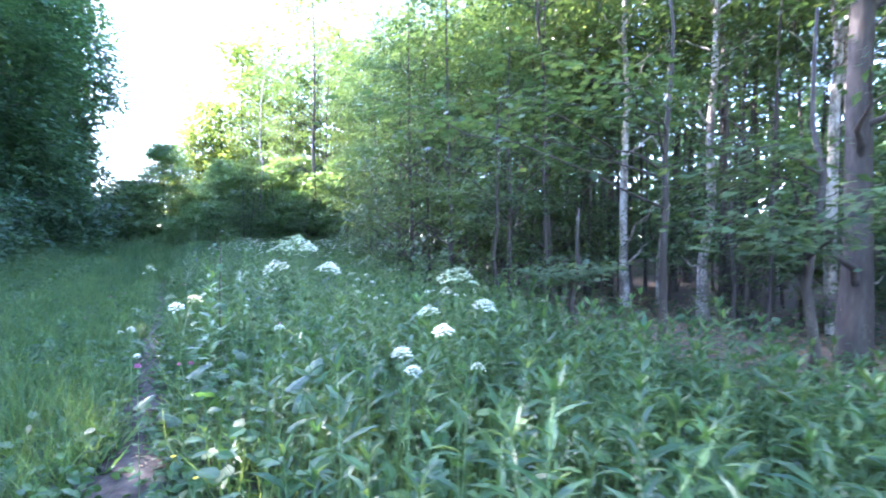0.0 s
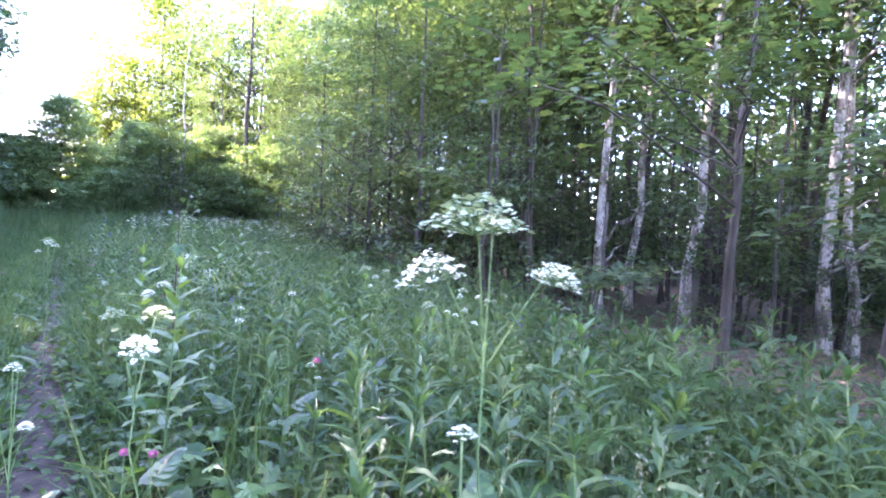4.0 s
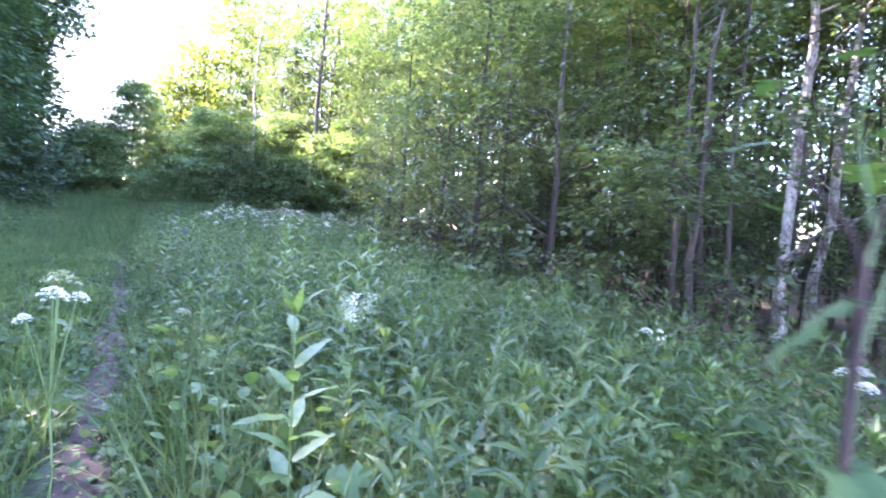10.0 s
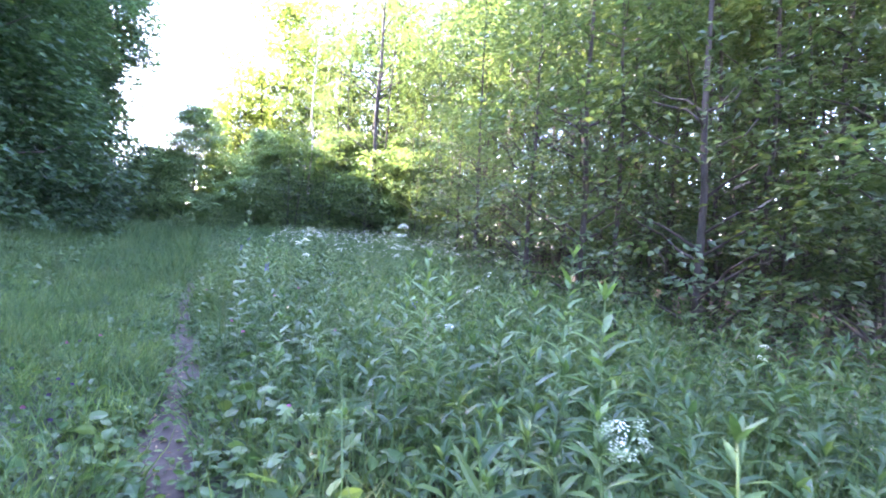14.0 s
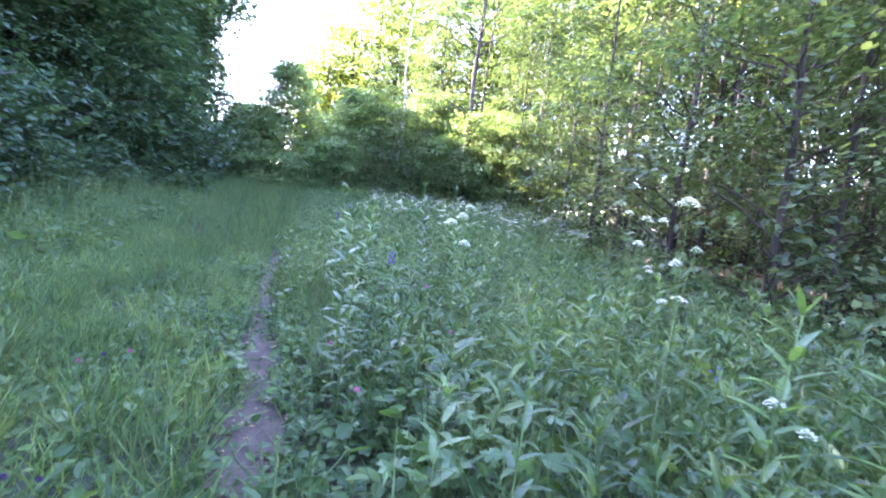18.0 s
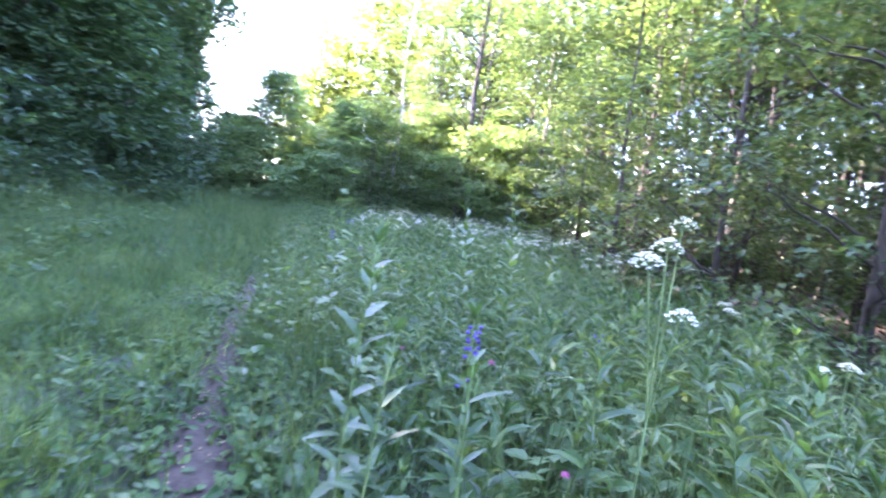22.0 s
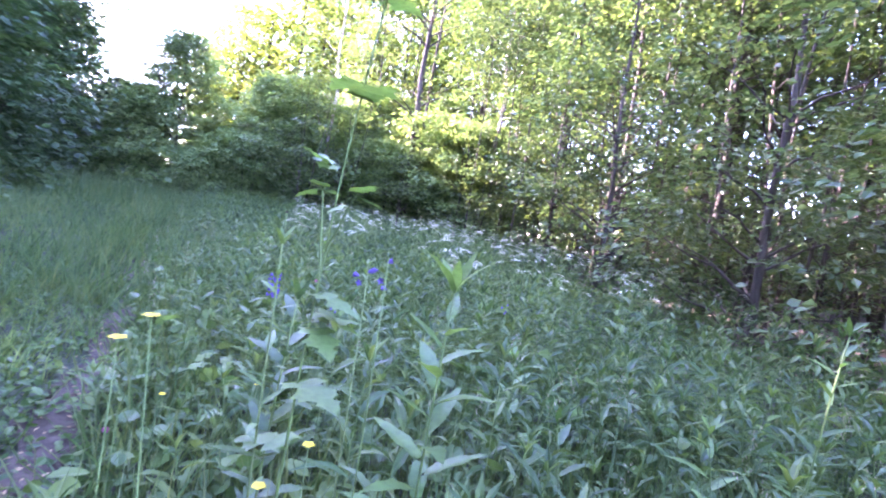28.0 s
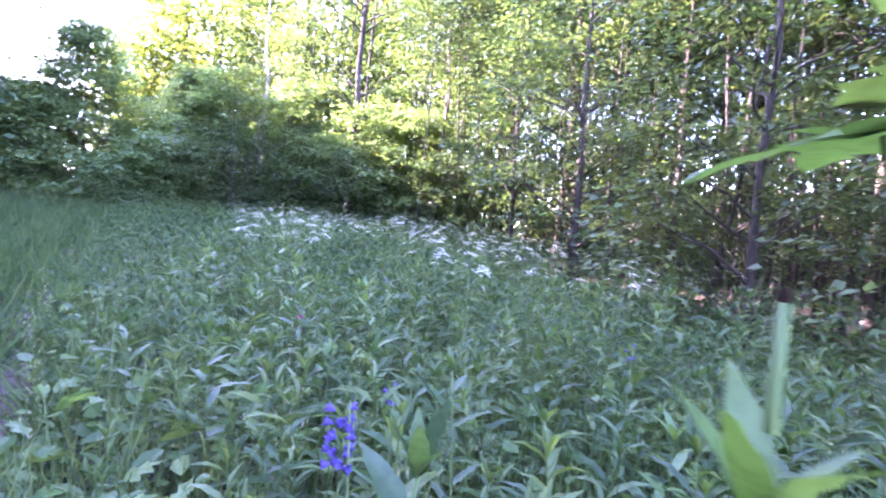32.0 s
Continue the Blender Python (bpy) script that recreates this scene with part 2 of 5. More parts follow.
def mesh_of(name, verts, tris, material, smooth=False):
    """A triangle mesh from arrays."""
    verts, tris = np.asarray(verts, np.float32), np.asarray(tris, np.int32)
    me = bpy.data.meshes.new(name)
    me.vertices.add(len(verts))
    me.vertices.foreach_set("co", verts.ravel())
    me.loops.add(tris.size)
    me.loops.foreach_set("vertex_index", tris.ravel())
    me.polygons.add(len(tris))
    me.polygons.foreach_set("loop_start", np.arange(0, tris.size, 3, dtype=np.int32))
    me.polygons.foreach_set("use_smooth", np.full(len(tris), smooth, dtype=bool))
    me.update(calc_edges=True)
    me.materials.append(material)
    return me


def part_mesh(name, me, parent, label=""):
    ob = new(name, me)
    ob.parent = parent
    if label:
        tagged(ob, label)
    return ob


def unit(v):
    return v / np.maximum(np.linalg.norm(v, axis=-1, keepdims=True), 1e-9)


def strew(shape, base, way, up, length, width):
    """Copies of a small leaf shape (along, across, up; triangles), joined: one at each base, growing along way."""
    tv, tf = np.asarray(shape[0], float), np.asarray(shape[1])
    base, way = np.asarray(base, float), unit(np.asarray(way, float))
    side = unit(np.cross(way, up))
    nor = np.cross(side, way)
    n, k = len(base), len(tv)
    length, width = np.broadcast_to(length, n)[:, None, None], np.broadcast_to(width, n)[:, None, None]
    v = base[:, None] + tv[None, :, 0, None] * length * way[:, None] + tv[None, :, 1, None] * width * side[:, None] + tv[None, :, 2, None] * length * nor[:, None]
    f = tf[None] + (np.arange(n) * k)[:, None, None]
    return v.reshape(-1, 3), f.reshape(-1, 3)


def merge(pieces):
    vs, fs, at = [], [], 0
    for v, f in pieces:
        vs.append(v)
        fs.append(np.asarray(f) + at)
        at += len(v)
    return np.concatenate(vs), np.concatenate(fs)


def tube(points, radii, sides=7):
    """A tapered tube along points, closed at its end."""
    points, radii = np.asarray(points, float), np.asarray(radii, float)
    way = unit(np.gradient(points, axis=0))
    ref = np.where(np.abs(way[:, 2:3]) > 0.9, np.array([[1.0, 0, 0]]), np.array([[0, 0, 1.0]]))
    a = unit(np.cross(way, ref))
    b = np.cross(way, a)
    ang = np.arange(sides) * 2 * np.pi / sides
    v = points[:, None] + radii[:, None, None] * (np.cos(ang)[None, :, None] * a[:, None] + np.sin(ang)[None, :, None] * b[:, None])
    v = v.reshape(-1, 3)
    i = np.arange(sides)
    j = (i + 1) % sides
    f = []
    for k in range(len(points) - 1):
        lo, hi = k * sides, (k + 1) * sides
        f += [np.stack([lo + i, lo + j, hi + j], 1), np.stack([lo + i, hi + j, hi + i], 1)]
    v = np.concatenate([v, points[-1:]])
    f.append(np.stack([(len(points) - 1) * sides + i, (len(points) - 1) * sides + j, np.full(sides, len(v) - 1)], 1))
    return v, np.concatenate(f)


# leaf shapes: along, across, up
DIAMOND = ([(0, 0, 0), (0.45, -0.5, 0.06), (1, 0, -0.10), (0.45, 0.5, 0.06)], [(0, 2, 1), (0, 3, 2)])
BLADE = ([(0, -0.5, 0), (0, 0.5, 0), (0.55, -0.42, 0.04), (0.55, 0.42, 0.04), (1, 0, -0.16)], [(0, 1, 3), (0, 3, 2), (2, 3, 4)])
LANCE = ([(0, 0, 0), (0.28, -0.42, 0.07), (0.28, 0.42, 0.07), (0.28, 0, 0.03), (0.62, -0.36, 0.03), (0.62, 0.36, 0.03), (0.62, 0, -0.02), (1, 0, -0.20)],
         [(0, 3, 1), (0, 2, 3), (1, 3, 6), (1, 6, 4), (3, 2, 5), (3, 5, 6), (4, 6, 7), (6, 5, 7)])
OVAL = ([(0, 0, 0), (0.2, -0.36, 0.04), (0.55, -0.5, 0.03), (0.85, -0.27, -0.05), (1, 0, -0.12), (0.85, 0.27, -0.05), (0.55, 0.5, 0.03), (0.2, 0.36, 0.04), (0.5, 0, -0.02)],
        [(0, 8, 1), (1, 8, 2), (2, 8, 3), (3, 8, 4), (4, 8, 5), (5, 8, 6), (6, 8, 7), (7, 8, 0)])


def around(n, low=0.0, high=1.0):
    """Random level directions tilted up by a slope between low and high."""
    a = rng.uniform(0, 2 * np.pi, n)
    return unit(np.stack([np.cos(a), np.sin(a), rng.uniform(low, high, n)], 1))


UP = np.array([[0, 0, 1.0]])

# ---------------------------------------------------------------- ground and trail


def build_ground():
    s = np.concatenate([[-1800, -700, -300, -120, -60, -35], np.arange(-22, 62, 0.6), [75, 110, 220, 500, 1800]])
    o = np.concatenate([[-1800, -700, -300, -120, -60, -38], np.arange(-26, 46, 0.6), [60, 90, 180, 500, 1800]])
    S, O = np.meshgrid(s, o, indexing="ij")
    v = on_ground(S, O)
    v[..., 2] += 0.02 * np.sin(S * 5.1) * np.sin(O * 4.3) - 0.035 * np.exp(-((O - trail_offset(S)) / 0.22) ** 2)
    ns, no = S.shape
    a = np.arange(ns * no).reshape(ns, no)
    q = [a[:-1, :-1].ravel(), a[:-1, 1:].ravel(), a[1:, 1:].ravel(), a[1:, :-1].ravel()]
    tris = np.concatenate([np.stack([q[0], q[2], q[1]], 1), np.stack([q[0], q[3], q[2]], 1)])
    tris = tris[:, ::-1] if np.cross(v[0, 1] - v[0, 0], v[1, 0] - v[0, 0])[2] > 0 else tris
    me = mesh_of("ground", v.reshape(-1, 3), tris, MAT_GROUND, True)
    depth = np.clip((O - wood_edge(S)) / 1.5 + 0.5, 0, 1)
    depth = np.maximum(depth, np.clip((-5.6 - O) / 1.2, 0, 1))
    depth = np.where(S < -9, np.maximum(depth, np.clip((-9 - S) / 2, 0, 1)), depth)
    at = me.attributes.new("litter", "FLOAT", "POINT")
    at.data.foreach_set("value", depth.ravel().astype(np.float32))
    tagged(new("ground", me), "green meadow floor turning to brown leaf litter under trees", "ground", kind="structure")


def build_trail():
    s = np.arange(-8, 30, 0.07)
    mid = trail_offset(s)
    wob = lambda k: 0.05 * np.sin(s * 3.7 + k) + 0.035 * np.sin(s * 9.1 + 2 * k) + rng.normal(0, 0.012, len(s))
    width = np.interp(s, [-8, 12, 17, 30], [0.15, 0.15, 0.12, 0.08])
    cols = [mid - width + wob(1), mid - width * 0.4, mid + width * 0.4, mid + width + wob(4)]
    v = []
    for k, o in enumerate(cols):
        p = on_ground(s, o)
        p[:, 2] += (-0.012, 0.006, 0.006, -0.012)[k] + rng.normal(0, 0.004, len(s)) + 0.004
        v.append(p)
    v = np.stack(v, 1)
    a = np.arange(len(s) * 4).reshape(len(s), 4)
    q = [a[:-1, :-1].ravel(), a[:-1, 1:].ravel(), a[1:, 1:].ravel(), a[1:, :-1].ravel()]
    tris = np.concatenate([np.stack([q[0], q[1], q[2]], 1), np.stack([q[0], q[2], q[3]], 1)])
    tagged(new("path", mesh_of("path", v.reshape(-1, 3), tris, MAT_SOIL, True)), "narrow trodden path of bare brown soil through grass", "path", kind="structure")


build_ground()
build_trail()

# ---------------------------------------------------------------- trees


def sprays(centres, out, per, spread, leaf, flat=0.22, droop=0.25, shape=DIAMOND):
    """Flat layered sprays of leaves round each centre, reaching outwards."""
    n = len(centres)
    k = n * per
    c = np.repeat(centres, per, 0)
    d = np.repeat(out, per, 0)
    r = np.sqrt(rng.uniform(0, 1, k)) * np.repeat(spread, per) if np.ndim(spread) else np.sqrt(rng.uniform(0, 1, k)) * spread
    a = rng.uniform(0, 2 * np.pi, k)
    off = np.stack([np.cos(a) * r, np.sin(a) * r, rng.normal(0, flat, k) * r - 0.22 * r * r], 1)
    way = unit(off * np.array([[1, 1, 0]]) + 0.5 * d * r[:, None] + rng.normal(0, 0.25, (k, 3)) * r[:, None] + np.array([[0, 0, -droop]]) * r[:, None])
    up = unit(UP + rng.normal(0, 0.38, (k, 3)))
    size = leaf * rng.uniform(0.65, 1.25, k)
    return strew(shape, c + off, way, up, size, size * 0.62)


def bent_line(p0, p1, n, sway, sag=0.0):
    t = np.linspace(0, 1, n)[:, None]
    p = p0 + (p1 - p0) * t
    p[1:-1] += rng.normal(0, sway, (n - 2, 3))
    p[:, 2] += sag * 4 * (t * (1 - t))[:, 0]
    return p


def make_tree(name, label, h, radius, crown_low, crown_r, clumps, per, leaf, mat_leaf, mat_bark, category="tree", spread=0.75,
              lean=0.3, stems=1, taper=1.0, limbs=16, low_sprays=0, sides=9, shape=DIAMOND, full=False):
    """A tree at the origin: trunk, limbs, leafy crown."""
    root = tagged(new(name), label, category)
    trunk, limb = [], []
    tops = []
    for k in range(stems):
        a = rng.uniform(0, 2 * np.pi)
        foot = np.array([np.cos(a), np.sin(a), 0]) * (0.0 if stems == 1 else 0.12 + 0.1 * k)
        n = 12
        t = np.linspace(0, 1, n)
        sway = np.cumsum(rng.normal(0, 0.035 * lean / 0.3, (n, 2)), 0) * h / 12
        top = np.stack([foot[0] + sway[:, 0] + (0 if stems == 1 else foot[0] * 3 * t), foot[1] + sway[:, 1] + (0 if stems == 1 else foot[1] * 3 * t), -0.1 + (h * 0.96 + 0.1) * t], 1)
        rr = radius * (1 - 0.86 * t ** 0.9) * (1 + 0.35 * np.exp(-t * h * 2.2))
        trunk.append(tube(top, rr, sides))
        tops.append(top)
    z = crown_low + (h - crown_low) * (rng.beta(1.05, 1.15, clumps) if taper > 0.5 else rng.beta(1.0, 1.25, clumps))
    q = (z - crown_low) / (h - crown_low)
    prof = np.clip(np.sin(np.pi * np.clip(q * 0.80 + 0.20, 0, 1)) ** 0.7, 0.10, 1) if taper > 0.5 else np.clip(1.02 - q, 0.03, 1) ** 0.75
    if full:
        prof = np.clip(1.0 - np.clip((q - 0.55) / 0.5, 0, 1) ** 1.6, 0.15, 1) * (0.86 + 0.14 * np.sin(q * 19))
    rad = crown_r * prof * np.sqrt(rng.uniform(0.42 if full else 0.12, 1, clumps)) * (1 + (0.07 if full else 0.18) * rng.normal(size=clumps))
    a = rng.uniform(0, 2 * np.pi, clumps)
    pick = rng.integers(0, stems, clumps)
    base = np.stack([np.interp(z, tops[0][:, 2], tops[0][:, i]) for i in (0, 1)], 1)
    for k in range(1, stems):
        alt = np.stack([np.interp(z, tops[k][:, 2], tops[k][:, i]) for i in (0, 1)], 1)
        base = np.where((pick == k)[:, None], alt, base)
    cen = np.stack([base[:, 0] + np.cos(a) * rad, base[:, 1] + np.sin(a) * rad, z], 1)
    if low_sprays:
        zz = rng.uniform(1.5, crown_low, low_sprays)
        aa = rng.uniform(0, 2 * np.pi, low_sprays)
        rl = rng.uniform(0.5, 2.2, low_sprays)
        extra = np.stack([np.cos(aa) * rl, np.sin(aa) * rl, zz], 1)
        cen, base = np.concatenate([cen, extra]), np.concatenate([base, np.zeros((low_sprays, 2))])
    out = unit(np.concatenate([cen[:, :2] - base, np.zeros((len(cen), 1))], 1) + 1e-6)
    crown = sprays(cen, out, per, spread * rng.uniform(0.6, 1.3, len(cen)), leaf, shape=shape)
    far = np.argsort(-np.linalg.norm(cen[:, :2] - base, axis=1))
    chosen = far[np.linspace(0, len(far) * 0.55, limbs).astype(int)]
    if low_sprays:
        chosen = np.concatenate([chosen, np.arange(len(cen) - low_sprays, len(cen))[:8]])
    for i in chosen:
        rise = 0.45 * np.linalg.norm(cen[i, :2] - base[i]) + 0.2
        z0 = max(0.4, cen[i, 2] - rise)
        b = np.array([np.interp(z0, tops[0][:, 2], tops[0][:, 0]), np.interp(z0, tops[0][:, 2], tops[0][:, 1]), z0])
        w = radius * 0.32 * (1 - 0.7 * z0 / h) + 0.006
        limb.append(tube(bent_line(b, cen[i], 6, 0.05, 0.06), np.linspace(w, w * 0.15, 6), 5))
    for k, tr in enumerate(trunk):
        part_mesh("trunk", mesh_of("trunk", *tr, mat_bark, True), root)
    tagged(part_mesh("branchwork", mesh_of("branchwork", *merge(limb), mat_bark, True), root), kind="stuff")
    part_mesh("crown", mesh_of("crown", *crown, mat_leaf), root, "green leafy crown")
    return root


used_protos = set()


def fresh(protos):
    """One of the prototypes, those not yet planted first."""
    rest = [p for p in protos if p.name not in used_protos] or protos
    return rest[int(rng.integers(len(rest)))]


def plant_copy(proto, x, y, z=None, turn=None, size=1.0, tilt=0.0, tall=1.0, label="", group=""):
    """Sets the prototype itself the first time, then copies of it."""
    z = float(ground_at(x, y)) if z is None else z
    turn = rng.uniform(0, 360) if turn is None else turn
    m = pose(x, y, z, tilt, 0, turn) @ Matrix.Diagonal((size, size, size * tall, 1))
    if proto.name in used_protos:
        k = proto.matrix_basis.to_scale()
        ob = copy_thing(proto, m @ Matrix.Diagonal((1 / k.x, 1 / k.y, 1 / k.z, 1)))
    else:
        used_protos.add(proto.name)
        proto.matrix_basis = m
        ob = proto
    if label or group:
        tagged(ob, label, "", group)
    return ob


def plant(protos, s, o, **kw):
    x, y = plan(s, o)
    return plant_copy(fresh(protos), float(x), float(y), **kw)


WOOD = [make_tree("forest_tree", "slender forest tree with grey-brown trunk and airy green crown", h, r, low, cr, 74, 62, 0.15, MAT_TREE, MAT_BARK,
                  low_sprays=9, spread=0.95, lean=ln) for h, r, low, cr, ln in
        ((17, 0.12, 7.5, 2.6, 0.35), (19, 0.15, 8.5, 3.0, 0.3), (15, 0.09, 6.5, 2.4, 0.5), (18, 0.13, 8.0, 2.8, 0.4))]
DEEP = [make_tree("forest_tree", "slender forest tree deep in the wood", h, r, low, cr, 48, 26, 0.26, MAT_TREE, MAT_BARK, spread=1.2, lean=0.4, limbs=8, sides=7, low_sprays=4)
        for h, r, low, cr in ((18, 0.13, 6.5, 2.8), (16, 0.10, 5.5, 2.6), (20, 0.15, 7.5, 3.0))]
# sun flecks on these trunks come from the bark colour
PALE = [make_tree("pale_forest_tree", "tall forest tree with pale bark and sun flecks painted in its colour", 18, 0.13, 7.5, 2.6, 80, 62, 0.15, MAT_TREE, MAT_PALE_FLECKED_BARK, low_sprays=5, spread=0.95, lean=l)
        for l in (0.35, 0.55)]
SAPLING = [make_tree("sapling", "thin young tree with layered sprays of green leaves", h, r, low, cr, n, 40, 0.13, MAT_TREE, MAT_BARK, stems=st, spread=0.62, lean=0.5, limbs=12, sides=6)
           for h, r, low, cr, n, st in ((5.0, 0.035, 0.9, 1.7, 52, 2), (6.5, 0.045, 1.2, 1.9, 60, 2), (3.6, 0.025, 0.5, 1.4, 44, 3), (7.5, 0.05, 1.6, 1.9, 60, 1))]
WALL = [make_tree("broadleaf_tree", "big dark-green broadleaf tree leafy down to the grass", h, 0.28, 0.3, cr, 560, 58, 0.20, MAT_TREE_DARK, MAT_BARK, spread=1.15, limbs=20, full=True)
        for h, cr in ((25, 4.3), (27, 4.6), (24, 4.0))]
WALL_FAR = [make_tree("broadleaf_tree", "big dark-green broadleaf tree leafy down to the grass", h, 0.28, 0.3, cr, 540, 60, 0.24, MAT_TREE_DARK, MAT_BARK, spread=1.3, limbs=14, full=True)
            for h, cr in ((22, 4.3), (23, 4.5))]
FAR = [make_tree("background_tree", "tall tree at the far end of the clearing, sunlight toned into its leaves", h, 0.2, 2.0, cr, 170, 40, 0.36, MAT_FAR, MAT_BARK, spread=1.5, limbs=12)
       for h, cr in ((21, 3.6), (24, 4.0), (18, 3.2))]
BUSH = [make_tree("bush", "dense green bush at the far edge of the meadow", h, 0.05, 0.25, cr, n, 46, 0.19, MAT_BUSH, MAT_BARK, "bush", stems=3, spread=0.7, limbs=10, sides=6)
        for h, cr, n in ((4.6, 2.0, 190), (6.2, 2.3, 220), (3.4, 1.9, 150))]
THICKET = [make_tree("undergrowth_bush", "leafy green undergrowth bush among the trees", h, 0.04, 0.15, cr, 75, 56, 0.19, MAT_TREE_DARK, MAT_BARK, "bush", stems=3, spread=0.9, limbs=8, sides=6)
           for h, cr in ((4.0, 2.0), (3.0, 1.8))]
BIGBUSH = [make_tree("small_broadleaf_tree", "small leafy tree at the far edge of the meadow", h, 0.08, 0.4, cr, 270, 46, 0.20, MAT_BUSH, MAT_BARK, spread=0.9, limbs=12, full=True)
           for h, cr in ((8.0, 2.3), (6.8, 2.2))]
SCREEN = [make_tree("woodland_tree", "leafy tree far back in the wood", h, 0.16, 0.5, cr, 130, 24, 0.55, MAT_TREE_DARK, MAT_BARK, spread=1.6, limbs=8, full=True)
          for h, cr in ((9, 3.2), (7.5, 3.0))]
CONE = [make_tree("young_conical_tree", "young conical green tree rising above the bushes", 9.6, 0.10, 0.3, 4.7, 640, 50, 0.21, MAT_BUSH, MAT_BARK, spread=0.85, taper=0.2)]

SLIM = [make_tree("slender_tree", "very slender tree with a thin straight dark trunk", h, r, low, 1.6, 30, 44, 0.15, MAT_TREE, MAT_BARK, low_sprays=3, spread=0.9, lean=ln, limbs=6, sides=6)
        for h, r, low, ln in ((14, 0.055, 7.5, 0.3), (12, 0.045, 6.5, 0.5))]
EDGE = [make_tree("leafy_edge_tree", "leafy tree at the wood edge, green down to the herbs", h, 0.08, 0.7, cr, n, 60, 0.14, MAT_TREE, MAT_BARK, spread=0.8, lean=0.4, limbs=22, sides=7, full=True)
        for h, cr, n in ((10.5, 1.9, 95), (8.5, 1.7, 80))]

# trees that can be told apart at the edge of the wood
for k, (x, y, size, proto) in enumerate(((5.96, 14.89, 1.0, PALE[0]), (7.35, 15.81, 0.95, PALE[1]), (12.4, 18.3, 1.15, PALE[0]), (7.67, 13.00, 0.9, WOOD[1]),
                              (7.00, 12.57, 0.95, PALE[1]), (6.65, 7.39, 1.2, WOOD[1]), (8.62, 10.52, 0.95, PALE[0]), (9.22, 10.63, 0.8, PALE[1]), (7.50, 12.35, 0.8, WOOD[2]), (4.15, 23.6, 1.0, WOOD[3]), (0.3, 16.6, 0.7, WOOD[2]),
                              (3.13, 21.75, 0.95, WOOD[0]), (2.1, 28.2, 1.0, WOOD[1]), (1.99, 28.9, 0.9, WOOD[3]), (3.9, 31.2, 1.1, WOOD[1]),
                              (-1.6, 27.3, 0.9, WOOD[0]), (-4.0, 35.4, 1.0, PALE[0]), (-5.2, 33.7, 0.9, PALE[1]), (-12.56, 34.6, 0.8, PALE[1]), (2.56, 33.5, 1.0, WOOD[3]))):
    plant_copy(proto, x, y, size=size, group="trees of the wood")


for x, y, size in ((0.9, 14.7, 1.0), (2.3, 12.6, 0.9), (-0.4, 17.2, 1.05), (-1.3, 20.5, 1.0), (-2.6, 24.0, 1.0), (-3.4, 27.0, 0.9)):
    plant_copy(EDGE[1] if size < 0.95 else EDGE[0], x, y, size=size, group="leafy trees at the wood edge")


def clear_of(taken, x, y, gap):
    return all((x - a) ** 2 + (y - b) ** 2 > gap * gap for a, b in taken)



def sunny_gap(x, y, gap=0.8):
    """True where a tree would hide the pale trunks from the meadow."""
    for a, b in ((0.7, 0.3), (-0.5, 2.5), (-1.5, 4.4)):
        for c, d in ((5.96, 14.89), (7.35, 15.81), (7.00, 12.57), (8.62, 10.52)):
            n = math.hypot(c - a, d - b)
            t = ((x - a) * (c - a) + (y - b) * (d - b)) / n
            if 0 < t < n and abs((x - a) * (d - b) - (y - b) * (c - a)) / n < gap:
                return True
    return False


taken = [(float(ob.matrix_basis.translation.x), float(ob.matrix_basis.translation.y)) for ob in scene.objects if ob.parent is None and ob.get("group") == "trees of the wood"]
count = 0
for k in range(6000):
    s, o = rng.uniform(-10, 44), rng.uniform(5, 40)
    if o < wood_edge(s) + (1.8 if s < 9 else 2.4) or (s > 31 and o < 6):
        continue
    x, y = (float(c) for c in plan(s, o))
    if not sunny_gap(x, y) and clear_of(taken, x, y, 2.0 if o < wood_edge(s) + 10 else 2.9):
        taken.append((x, y))
        plant_copy(WOOD[int(rng.integers(4))] if o < wood_edge(s) + 9 else DEEP[int(rng.integers(3))], x, y, size=rng.uniform(0.75, 1.1), tilt=rng.normal(0, 2.5), group="trees of the wood")
        count += 1
    if count >= 165:
        break
count = 0
for k in range(3000):
    s = rng.uniform(-6, 34)
    o = wood_edge(s) + rng.uniform(0.8, 12)
    x, y = (float(c) for c in plan(s, o))
    if s > 29 or sunny_gap(x, y, 0.5) or not clear_of(taken, x, y, 0.75):
        continue
    taken.append((x, y))
    plant_copy(SLIM[int(rng.integers(2))], x, y, size=rng.uniform(0.8, 1.15), tilt=rng.normal(0, 3.5), group="slender trees of the wood")
    count += 1
    if count >= 150:
        break
count = 0
low = []
for k in range(4000):
    s = rng.uniform(-7, 31)
    o = wood_edge(s) + rng.uniform(-0.3, 7)
    x, y = (float(c) for c in plan(s, o))
    if (x - 2.0) ** 2 + (y - 5.0) ** 2 < 4.5 or not clear_of(low, x, y, 1.35):
        continue
    if 3.5 < x < 6.5 and 5.5 < y < 9.2:
        continue
    if any(abs((x - a) * (d - b) - (y - b) * (c - a)) / math.hypot(c - a, d - b) < 1.1 and b < y < d for a, b, c, d in ((-0.5, 2.0, 5.8, 14.7), (-1.2, 4.2, 7.1, 15.5), (-0.4, 2.6, 8.4, 10.5))):
        continue
    low.append((x, y))
    plant_copy(SAPLING[int(rng.integers(4))], x, y, size=rng.uniform(0.6, 1.1), group="saplings of the wood edge")
    count += 1
    if count >= 30:
        break
